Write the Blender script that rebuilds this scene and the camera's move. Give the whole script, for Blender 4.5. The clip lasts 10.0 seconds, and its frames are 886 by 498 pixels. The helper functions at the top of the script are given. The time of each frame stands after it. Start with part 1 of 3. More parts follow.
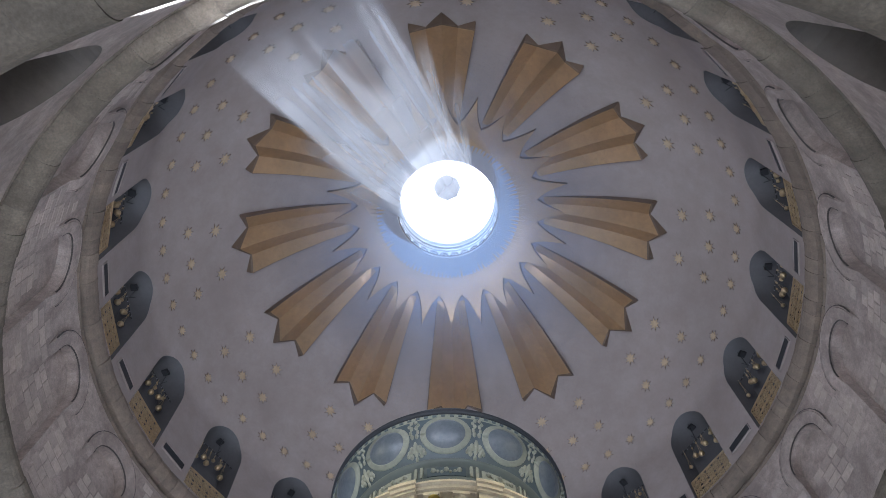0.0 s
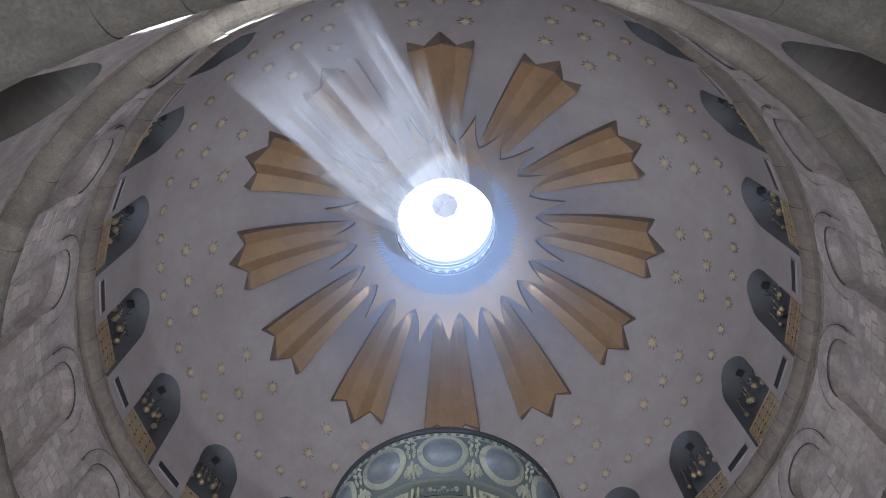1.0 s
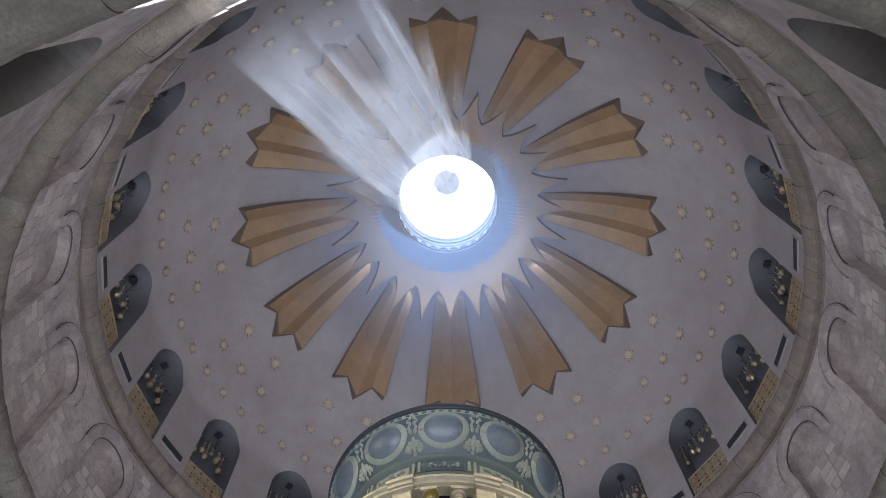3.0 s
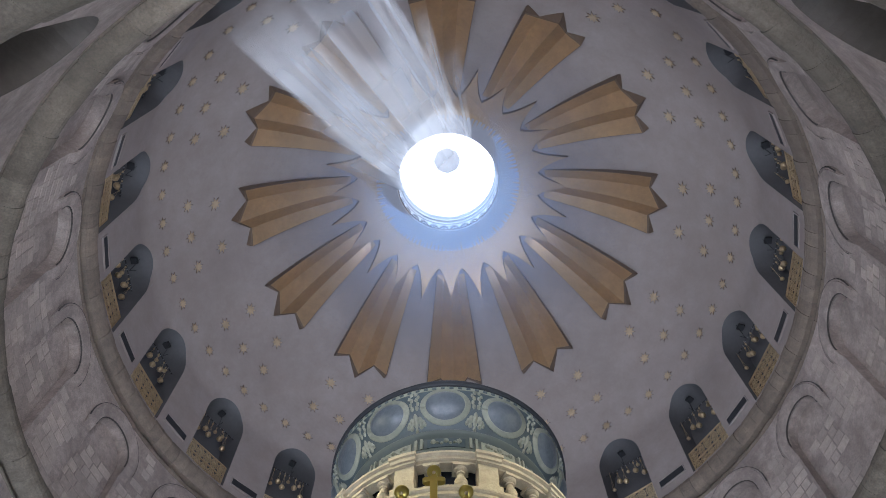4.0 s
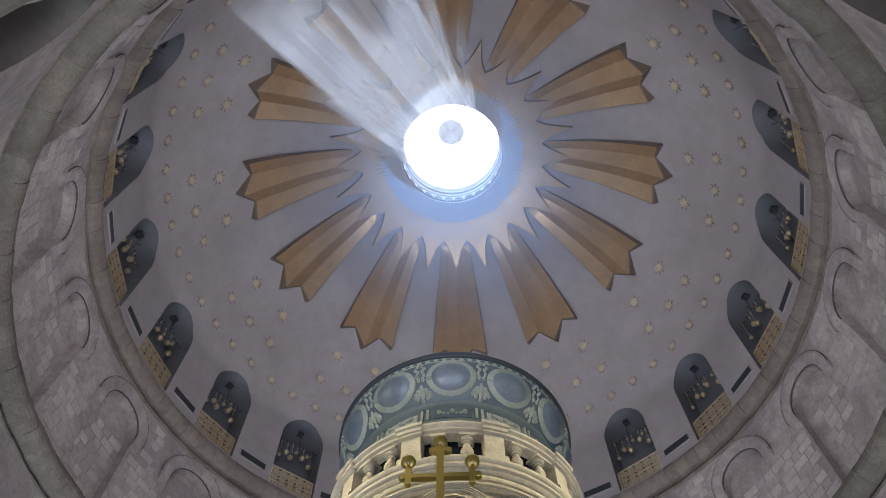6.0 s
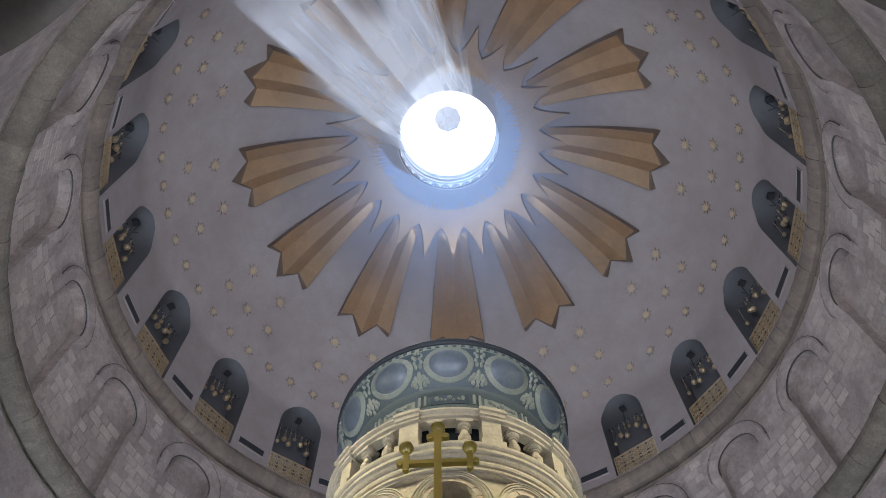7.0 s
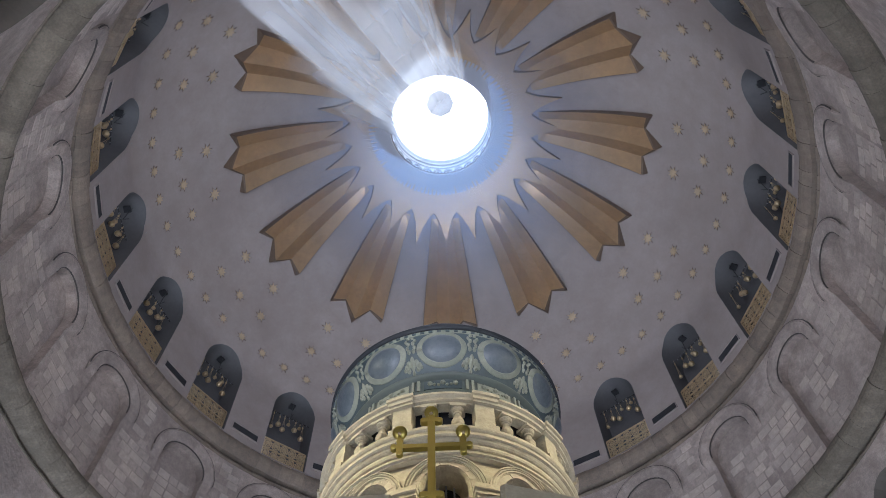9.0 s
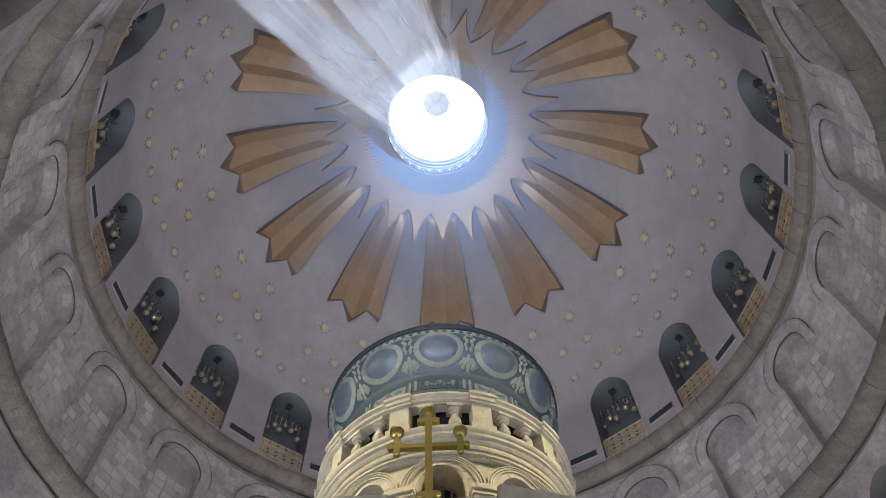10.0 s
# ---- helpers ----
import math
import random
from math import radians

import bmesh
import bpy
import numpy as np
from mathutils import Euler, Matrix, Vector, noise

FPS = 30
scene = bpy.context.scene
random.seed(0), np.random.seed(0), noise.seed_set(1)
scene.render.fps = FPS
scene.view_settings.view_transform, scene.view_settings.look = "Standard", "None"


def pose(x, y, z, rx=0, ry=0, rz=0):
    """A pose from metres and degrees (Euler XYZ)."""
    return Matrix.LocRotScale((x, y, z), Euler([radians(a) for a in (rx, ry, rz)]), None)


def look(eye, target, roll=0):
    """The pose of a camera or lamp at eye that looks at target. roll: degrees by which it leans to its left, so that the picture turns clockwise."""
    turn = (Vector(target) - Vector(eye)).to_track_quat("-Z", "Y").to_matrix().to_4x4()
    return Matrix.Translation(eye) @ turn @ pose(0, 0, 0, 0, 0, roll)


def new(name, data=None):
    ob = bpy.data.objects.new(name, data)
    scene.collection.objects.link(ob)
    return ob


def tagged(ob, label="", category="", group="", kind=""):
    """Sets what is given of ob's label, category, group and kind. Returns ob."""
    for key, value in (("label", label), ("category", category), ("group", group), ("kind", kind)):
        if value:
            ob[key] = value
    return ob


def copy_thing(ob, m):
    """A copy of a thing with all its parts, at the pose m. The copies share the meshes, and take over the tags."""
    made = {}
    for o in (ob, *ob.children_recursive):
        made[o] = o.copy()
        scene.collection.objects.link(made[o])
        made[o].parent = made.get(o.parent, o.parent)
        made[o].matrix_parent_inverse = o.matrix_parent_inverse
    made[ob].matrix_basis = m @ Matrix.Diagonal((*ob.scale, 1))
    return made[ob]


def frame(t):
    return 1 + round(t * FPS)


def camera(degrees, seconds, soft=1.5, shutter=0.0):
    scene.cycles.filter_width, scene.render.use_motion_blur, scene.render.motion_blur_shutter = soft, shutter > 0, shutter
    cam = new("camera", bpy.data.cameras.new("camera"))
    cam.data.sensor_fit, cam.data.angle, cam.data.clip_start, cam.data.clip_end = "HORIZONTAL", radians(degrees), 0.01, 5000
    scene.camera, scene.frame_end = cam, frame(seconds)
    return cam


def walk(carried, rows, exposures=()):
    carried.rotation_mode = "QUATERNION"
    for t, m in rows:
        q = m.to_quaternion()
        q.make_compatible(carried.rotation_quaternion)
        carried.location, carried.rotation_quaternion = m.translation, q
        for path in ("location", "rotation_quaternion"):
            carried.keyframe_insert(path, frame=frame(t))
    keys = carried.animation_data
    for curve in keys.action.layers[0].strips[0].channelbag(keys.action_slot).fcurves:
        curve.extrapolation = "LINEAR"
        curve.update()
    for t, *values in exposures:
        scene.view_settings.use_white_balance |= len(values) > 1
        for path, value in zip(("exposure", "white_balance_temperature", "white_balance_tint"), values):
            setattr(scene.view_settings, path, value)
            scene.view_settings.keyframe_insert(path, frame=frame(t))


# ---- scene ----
# camera: stands still on the floor beside the rotunda's edge and tilts
cam = camera(60.66, 10.0, soft=0.8)
EYE_AT = (-0.014, -9.95, 1.6)
ROWS = [
    (0.0, 159.02, 0.27, 1.93), (0.5, 159.78, 0.29, 1.84), (1.0, 160.36, 0.37, 1.70),
    (1.5, 160.41, 0.22, 1.57), (2.0, 160.05, 0.14, 1.53), (2.5, 159.40, 0.15, 1.49),
    (4.0, 157.00, 0.26, 1.89), (4.5, 156.25, 0.06, 2.23), (5.0, 155.73, 0.05, 2.37),
    (6.5, 154.43, 0.20, 2.45), (7.0, 153.91, 0.38, 2.48), (7.5, 153.38, 0.45, 2.54),
    (8.0, 152.85, 0.70, 2.50), (8.5, 152.69, 0.85, 2.53), (9.0, 152.79, 0.98, 2.44),
    (9.5, 152.87, 1.05, 2.44), (10.0, 152.78, 1.24, 2.41),
]
walk(cam, [(t, pose(*EYE_AT, rx, ry, rz)) for t, rx, ry, rz in ROWS], [(0.0, 3.57, 5440, 12), (9.0, 3.57, 5440, 12), (10.0, 3.67, 5440, 12)])

# ---- world, sun, lamps ----
SUN_AZ, SUN_EL = 14.4, 62.8          # azimuth from +y towards +x, elevation
world = bpy.data.worlds.new("sky")
scene.world = world
world.use_nodes = True
wn = world.node_tree
sky = wn.nodes.new("ShaderNodeTexSky")
sky.sky_type, sky.sun_disc = "NISHITA", False
sky.sun_elevation, sky.sun_rotation = radians(SUN_EL), radians(SUN_AZ)
back = wn.nodes["Background"]
back.inputs["Strength"].default_value = 0.07
wn.links.new(sky.outputs[0], back.inputs["Color"])

sun_dir = Vector((math.sin(radians(SUN_AZ)) * math.cos(radians(SUN_EL)), math.cos(radians(SUN_AZ)) * math.cos(radians(SUN_EL)), math.sin(radians(SUN_EL))))
sun = new("sun", bpy.data.lights.new("sun", "SUN"))
sun.data.energy, sun.data.angle, sun.data.color = 4.2, radians(0.5), (1.0, 0.95, 0.86)
sun.matrix_world = look(tuple(sun_dir * 60), (0, 0, 0))


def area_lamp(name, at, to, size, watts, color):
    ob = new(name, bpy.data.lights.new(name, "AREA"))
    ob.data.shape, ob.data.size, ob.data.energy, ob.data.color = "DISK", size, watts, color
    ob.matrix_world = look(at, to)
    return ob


# skylight that enters through the glazed lantern
area_lamp("sky_light", (0, 0, 35.95), (0, 0, 0), 5.0, 46.0, (0.88, 0.94, 1.0))
# unseen fill lamps added in the gallery arches on the entrance side
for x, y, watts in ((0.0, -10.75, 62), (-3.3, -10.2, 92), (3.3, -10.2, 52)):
    area_lamp("gallery_fill", (x, y, 9.75), (-0.2 * x, 2, 30), 1.1, watts * 0.38, (0.98, 0.965, 0.97)).data.spread = radians(118)
# weaker unseen fill lamps added near the floor, all round
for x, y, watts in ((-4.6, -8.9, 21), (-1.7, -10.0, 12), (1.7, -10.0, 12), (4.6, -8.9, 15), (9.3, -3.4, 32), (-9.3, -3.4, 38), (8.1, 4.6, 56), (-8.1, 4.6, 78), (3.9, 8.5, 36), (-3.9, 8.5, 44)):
    area_lamp("floor_fill", (x, y, 1.2), (0, 4, 26), 1.0, watts * (0.6 if y < -8 else 1.0 if x < 0 else 0.75), (0.90, 0.945, 1.0))
# spotlights on the gallery ledge, on the shrine
for x in (-7.5, 7.5):
    area_lamp("shrine_spotlight", (x, -6.5, 13.3), (-0.1, -2.2, 8.0), 0.3, 5.4, (1.0, 0.86, 0.52)).data.spread = radians(38)

# ---- materials ----


def material(name, color, rough=0.8, metal=0.0, spots=((0.8, 0.25), (9.0, 0.12)), tint=None, bump=0.1, bump_scale=30.0, piece=0.0, island=0.0, ramp=(0.35, 0.7)):
    """A stained, grainy surface: spots are (scale, strength) of the colour's variation, tint the colour of the stains."""
    m = bpy.data.materials.new(name)
    m.use_nodes = True
    n, l = m.node_tree.nodes, m.node_tree.links
    shader = n["Principled BSDF"]
    shader.inputs["Roughness"].default_value, shader.inputs["Metallic"].default_value = rough, metal
    place = n.new("ShaderNodeNewGeometry").outputs["Position"]
    last = None
    tint = tint or tuple(c * 0.45 for c in color)
    for scale, strength in spots:
        tex = n.new("ShaderNodeTexNoise")
        tex.inputs["Scale"].default_value, tex.inputs["Detail"].default_value = scale, 6
        tex.inputs["Roughness"].default_value = 0.62
        l.new(place, tex.inputs["Vector"])
        band = n.new("ShaderNodeMapRange")
        band.inputs["From Min"].default_value, band.inputs["From Max"].default_value = ramp
        band.inputs["To Max"].default_value = strength
        l.new(tex.outputs["Fac"], band.inputs["Value"])
        mix = n.new("ShaderNodeMix")
        mix.data_type = "RGBA"
        l.new(band.outputs[0], mix.inputs["Factor"])
        mix.inputs["B"].default_value = (*tint, 1)
        if last is None:
            mix.inputs["A"].default_value = (*color, 1)
        else:
            l.new(last, mix.inputs["A"])
        last = mix.outputs["Result"]
    if piece or island:
        rnd = n.new("ShaderNodeObjectInfo").outputs["Random"] if piece else n.new("ShaderNodeNewGeometry").outputs["Random Per Island"]
        band = n.new("ShaderNodeMapRange")
        amount = piece or island
        band.inputs["To Min"].default_value, band.inputs["To Max"].default_value = 1 - amount, 1 + amount
        l.new(rnd, band.inputs["Value"])
        hsv = n.new("ShaderNodeHueSaturation")
        l.new(last, hsv.inputs["Color"])
        l.new(band.outputs[0], hsv.inputs["Value"])
        last = hsv.outputs["Color"]
    l.new(last, shader.inputs["Base Color"])
    if bump:
        tex = n.new("ShaderNodeTexNoise")
        tex.inputs["Scale"].default_value, tex.inputs["Detail"].default_value = bump_scale, 5
        l.new(place, tex.inputs["Vector"])
        b = n.new("ShaderNodeBump")
        b.inputs["Strength"].default_value, b.inputs["Distance"].default_value = bump, 0.05
        l.new(tex.outputs["Fac"], b.inputs["Height"])
        l.new(b.outputs[0], shader.inputs["Normal"])
    return m


PLASTER = material("dome_plaster", (0.325, 0.276, 0.252), 0.75, spots=((0.33, 0.6), (1.7, 0.45), (9, 0.2), (40, 0.16)), tint=(0.205, 0.165, 0.145), bump=0.06, bump_scale=6)
# the alcoves' lack of light is put into this darker colour
ALCOVE = material("alcove_shade", (0.115, 0.11, 0.11), 0.85, spots=((1.2, 0.3), (9, 0.2)), bump=0.08)
GILT = material("dull_gilding", (0.53, 0.36, 0.195), 0.38, metal=0.7, spots=((0.9, 0.4), (6, 0.3), (28, 0.25)), tint=(0.25, 0.18, 0.12), bump=0.08, bump_scale=9)
# dark paint for shaded sides and shadow lines of the reliefs
EDGE_SHADE = material("edge_shade", (0.15, 0.105, 0.07), 0.6, bump=0.0)
FLAME = material("inner_ring", (0.34, 0.34, 0.37), 0.7, spots=((1.0, 0.2), (7, 0.1)))
STAR = material("gilt_star", (0.48, 0.36, 0.23), 0.5, metal=0.35, spots=((3, 0.3),), bump=0.0)
DRUM = material("drum_plaster", (0.50, 0.41, 0.35), 0.9, spots=((0.5, 0.5), (2.2, 0.4), (7, 0.3), (32, 0.35)), tint=(0.15, 0.122, 0.108), bump=0.4, bump_scale=9, ramp=(0.40, 0.62))
BLOCK = material("drum_stone", (0.52, 0.425, 0.36), 0.9, spots=((1.3, 0.4), (9, 0.4), (35, 0.35)), tint=(0.2, 0.175, 0.15), bump=0.3, bump_scale=18, piece=0.17)
BLOCKS = material("drum_stones", (0.52, 0.425, 0.36), 0.9, spots=((1.3, 0.4), (9, 0.4), (35, 0.35)), tint=(0.2, 0.175, 0.15), bump=0.3, bump_scale=18, island=0.17)
CORNICE = material("cornice_stone", (0.25, 0.19, 0.14), 0.85, spots=((0.8, 0.5), (5, 0.5), (25, 0.45)), tint=(0.085, 0.07, 0.055), bump=0.25, bump_scale=12, piece=0.14)
OLIVE = material("mossy_stone", (0.20, 0.16, 0.118), 0.9, spots=((0.7, 0.55), (4, 0.55), (22, 0.5)), tint=(0.055, 0.048, 0.033), bump=0.35, bump_scale=14, piece=0.14)
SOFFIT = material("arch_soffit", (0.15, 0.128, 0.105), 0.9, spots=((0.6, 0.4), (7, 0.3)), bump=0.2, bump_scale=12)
DARK = material("dark_slot", (0.02, 0.02, 0.022), 0.8, bump=0.0)
WHITE = material("white_stucco", (0.42, 0.415, 0.40), 0.7, spots=((3, 0.2), (14, 0.15)), bump=0.05)
ORNAMENT = material("dark_ornament", (0.10, 0.095, 0.09), 0.7, bump=0.0)
JOINT_SHADE = material("joint_and_shade", (0.075, 0.064, 0.055), 0.95, spots=((4, 0.4),), bump=0.2)
GREYIRON = material("grey_metal", (0.30, 0.30, 0.31), 0.5, metal=0.5, bump=0.0)
BRASS = material("aged_brass", (0.60, 0.46, 0.27), 0.4, metal=0.8, spots=((9, 0.4), (40, 0.2)), bump=0.05)
IRON = material("black_iron", (0.03, 0.03, 0.032), 0.6, metal=0.4, bump=0.0)
CREAM = material("cream_stone", (0.47, 0.40, 0.265), 0.8, spots=((1.5, 0.4), (10, 0.4), (45, 0.3)), tint=(0.22, 0.18, 0.12), bump=0.4, bump_scale=16)
CREAM_PIECE = material("cream_voussoir", (0.45, 0.385, 0.265), 0.8, spots=((1.5, 0.4), (10, 0.4), (45, 0.3)), tint=(0.24, 0.18, 0.12), bump=0.4, bump_scale=16, piece=0.12)
BLUE = material("slate_blue_paint", (0.032, 0.043, 0.045), 0.55, spots=((3, 0.5), (20, 0.3)), tint=(0.06, 0.08, 0.085), bump=0.05)
GREEN = material("grey_green_paint", (0.075, 0.086, 0.07), 0.6, spots=((4, 0.4), (20, 0.3)), tint=(0.05, 0.06, 0.055), bump=0.05)
IVORY = material("ivory_relief", (0.25, 0.245, 0.18), 0.7, spots=((3, 0.5), (11, 0.5), (40, 0.35)), tint=(0.12, 0.13, 0.10), bump=0.08)
LENS = material("domed_oval", (0.05, 0.062, 0.072), 0.38, spots=((5, 0.6), (18, 0.5)), tint=(0.11, 0.12, 0.125), bump=0.12)
BLACK = material("black_lead_and_shade", (0.012, 0.013, 0.015), 0.75, bump=0.1)
GOLD = material("polished_gold", (0.46, 0.37, 0.085), 0.36, metal=0.9, spots=((6, 0.25),), tint=(0.4, 0.24, 0.05), bump=0.02)
PAVING = material("floor_paving", (0.35, 0.30, 0.25), 0.5, spots=((0.6, 0.3), (5, 0.2)))

# ---- mesh helpers ----


def ring(az, r, z):
    a = radians(az)
    return Vector((r * math.sin(a), r * math.cos(a), z))


def finish(name, bm, mat, smooth=False):
    me = bpy.data.meshes.new(name)
    bmesh.ops.recalc_face_normals(bm, faces=bm.faces)
    bm.to_mesh(me)
    bm.free()
    for m in (mat if isinstance(mat, (list, tuple)) else [mat]):
        me.materials.append(m)
    if smooth:
        for p in me.polygons:
            p.use_smooth = True
    return me


def part(name, bm, mat, parent=None, label="", smooth=False):
    ob = new(name, finish(name, bm, mat, smooth))
    if parent:
        ob.parent = parent
    return tagged(ob, label)


def lathe(bm, profile, n=160, az0=0.0, az1=360.0, centre=(0, 0)):
    """Turns (r, z) points round the vertical through centre."""
    closed = az1 - az0 >= 359.9
    cols = []
    for i in range(n + (0 if closed else 1)):
        az = az0 + (az1 - az0) * i / n
        cols.append([bm.verts.new(ring(az, r, z) + Vector((*centre, 0))) for r, z in profile])
    for i in range(n):
        a, b = cols[i], cols[(i + 1) % len(cols)]
        for j in range(len(profile) - 1):
            bm.faces.new((a[j], b[j], b[j + 1], a[j + 1]))
    return bm


def box(bm, x0, x1, y0, y1, z0, z1, m=None):
    v = [bm.verts.new((x, y, z)) for x in (x0, x1) for y in (y0, y1) for z in (z0, z1)]
    for f in ((0, 1, 3, 2), (4, 6, 7, 5), (0, 4, 5, 1), (2, 3, 7, 6), (0, 2, 6, 4), (1, 5, 7, 3)):
        bm.faces.new([v[k] for k in f])
    if m is not None:
        bmesh.ops.transform(bm, matrix=m, verts=v)
    return v


def slab(bm, grid_front, grid_back):
    """A closed plate between two grids of points of the same size."""
    def put(g):
        return [[bm.verts.new(p) for p in row] for row in g]
    f, b = put(grid_front), put(grid_back)
    nr, nc = len(f), len(f[0])
    for g in (f, b):
        for i in range(nr - 1):
            for j in range(nc - 1):
                bm.faces.new((g[i][j], g[i][j + 1], g[i + 1][j + 1], g[i + 1][j]))
    for i in range(nr - 1):
        for j in (0, nc - 1):
            bm.faces.new((f[i][j], f[i + 1][j], b[i + 1][j], b[i][j]))
    for j in range(nc - 1):
        for i in (0, nr - 1):
            bm.faces.new((f[i][j], f[i][j + 1], b[i][j + 1], b[i][j]))
    return bm


def arch_z(az, half, spring, apex):
    """Height of the arch's edge at az degrees from its middle."""
    u = min(1.0, abs(az) / half)
    return spring + (apex - spring) * math.sqrt(max(0.0, 1 - u * u))


def arched_wall(bm, radius, bays, step, z0, z1, half, sill, spring, apex, depth, cols=14, phase=0.0, reveal=True, wall=True):
    """A round wall of equal bays, each with an arched opening and its reveals. radius(z): inner face."""
    def p(az, z, d=0.0):
        return ring(az, radius(z) + d, z)
    def strip(a0, a1, lo0, lo1, hi0, hi1, n):
        for i in range(n):
            s, e = i / n, (i + 1) / n
            q = [p(a0, lo0 + (hi0 - lo0) * s), p(a1, lo1 + (hi1 - lo1) * s), p(a1, lo1 + (hi1 - lo1) * e), p(a0, lo0 + (hi0 - lo0) * e)]
            if (q[0] - q[3]).length > 1e-5 or (q[1] - q[2]).length > 1e-5:
                bm.faces.new([bm.verts.new(v) for v in q])
    for k in range(bays):
        c = phase + k * step
        for side in (-1, 1) if wall else ():
            m = 4
            for i in range(m):
                a0, a1 = (half + (step / 2 - half) * i / m), (half + (step / 2 - half) * (i + 1) / m)
                strip(c + side * a0, c + side * a1, z0, z0, z1, z1, 12)
        edge = [-half * math.cos(math.pi * i / cols) for i in range(cols + 1)]
        for i in range(cols if wall else 0):
            a0, a1 = edge[i], edge[i + 1]
            strip(c + a0, c + a1, arch_z(a0, half, spring, apex), arch_z(a1, half, spring, apex), z1, z1, 6)
            if sill > z0:
                strip(c + a0, c + a1, z0, z0, sill, sill, 1)
        if not reveal:
            continue
        line = [(-half, sill)] + [(a, arch_z(a, half, spring, apex)) for a in edge] + [(half, sill)]
        line.append((-half, sill))
        for (a0, h0), (a1, h1) in zip(line, line[1:]):
            q = [p(c + a0, h0), p(c + a1, h1), ring(c + a1, radius(sill) + depth, h1), ring(c + a0, radius(sill) + depth, h0)]
            bm.faces.new([bm.verts.new(v) for v in q])
    bmesh.ops.remove_doubles(bm, verts=bm.verts, dist=0.0005)
    return bm


def thing(name, label, category, group="", at=(0, 0, 0)):
    ob = new(name)
    ob.empty_display_size = 0.2
    ob.matrix_world = Matrix.Translation(at)
    return tagged(ob, label, category, group)


def turned(az):
    return pose(0, 0, 0, 0, 0, -az)


# ---- dome ----
DOME_C, DOME_S = 21.92, 10.55


def dome_r(z):
    return min(10.15, math.sqrt(max(0.01, DOME_S ** 2 - (z - DOME_C) ** 2)))


def dome_z(r):
    return DOME_C + math.sqrt(DOME_S ** 2 - r * r)


def on_dome(az, r, lift=0.0):
    """A point of the dome at plan radius r, lifted towards its inside."""
    p = ring(az, r, dome_z(r))
    n = (Vector((0, 0, DOME_C)) - p).normalized()
    return p + n * lift


bm = bmesh.new()
arched_wall(bm, dome_r, 20, 18.0, 21.36, 25.55, 4.75, 21.42, 24.05, 25.1, 0.95, cols=18, reveal=False)
prof = [(dome_r(25.55), 25.55)] + [(DOME_S * math.cos(e), DOME_C + DOME_S * math.sin(e)) for e in np.linspace(math.asin((25.55 - DOME_C) / DOME_S) + 0.02, math.acos(2.12 / DOME_S), 40)]
lathe(bm, prof, 200)
bmesh.ops.remove_doubles(bm, verts=bm.verts, dist=0.002)
dome = part("ceiling", bm, PLASTER, smooth=True)
tagged(dome, "grey plastered dome with arched alcoves at its foot", "dome", kind="structure")
bm = bmesh.new()
lathe(bm, [(11.9, 21.2), (11.9, 25.6), (11.2, 27), (9, 30.5), (6, 32.4), (2.7, 33.0)], 100)
tagged(part("roof", bm, GREYIRON, smooth=True), "outer shell of the dome", "roof", kind="structure")

# ---- lantern over the oculus ----
lantern = thing("lantern", "white stucco lantern with a glazed roof over the oculus", "roof lantern")
bm = bmesh.new()
lathe(bm, [(2.24, 32.1), (2.18, 32.1), (2.15, 32.14), (2.17, 32.2), (2.17, 32.85), (2.13, 32.9), (2.13, 33.0), (2.17, 33.04), (2.17, 33.16), (2.10, 33.22), (2.10, 33.34), (2.13, 33.38), (2.06, 33.5), (2.06, 33.7), (2.2, 33.75), (2.4, 33.75), (2.4, 32.1)], 96)
part("frieze", bm, WHITE, lantern, smooth=False)
orn = bmesh.new()
for k, (x0, x1, z0, z1) in enumerate(((-0.13, -0.05, -0.02, 0.05), (0.05, 0.13, -0.02, 0.05), (-0.03, 0.03, -0.07, 0.0), (-0.07, 0.07, 0.03, 0.09), (-0.15, -0.1, -0.06, -0.02), (0.1, 0.15, -0.06, -0.02))):
    box(orn, x0, x1, -0.03, 0.02, z0, z1)
orn_me = finish("ornament", orn, ORNAMENT)
for k in range(30):
    ob = new("ornament", orn_me)
    ob.parent = lantern
    ob.matrix_basis = turned(12 * k + 6) @ Matrix.Translation((0, 2.17, 32.52)) @ Matrix.Diagonal((1.25, 1, 2.2, 1))
for k in range(16):
    bm = bmesh.new()
    a, b = Vector((0, 2.1, 33.7)), Vector((0, 0.55, 35.5))
    d = (b - a).normalized()
    n = Vector((0, -d.z, d.y))
    w, h = 0.01, 0.03
    slab(bm, [[a + Vector((-w, 0, 0)), a + Vector((w, 0, 0))], [b + Vector((-w, 0, 0)), b + Vector((w, 0, 0))]], [[a + Vector((-w, 0, 0)) + n * h, a + Vector((w, 0, 0)) + n * h], [b + Vector((-w, 0, 0)) + n * h, b + Vector((w, 0, 0)) + n * h]])
    if k == 0:
        bar_me = finish("glazing_bar", bm, WHITE)
    else:
        bm.free()
    ob = new("glazing_bar", bar_me)
    ob.parent = lantern
    ob.matrix_basis = turned(22.5 * k)
bm = bmesh.new()
lathe(bm, [(0.01, 35.46), (0.6, 35.46), (0.64, 35.5), (0.6, 35.6), (0.01, 35.7)], 8)
part("cap", bm, GREYIRON, lantern, "grey eight-sided cap plate")

# ---- gilded crown and rays ----
crown = thing("ray_crown", "dull gilded collar of pointed scallops round the oculus", "relief")


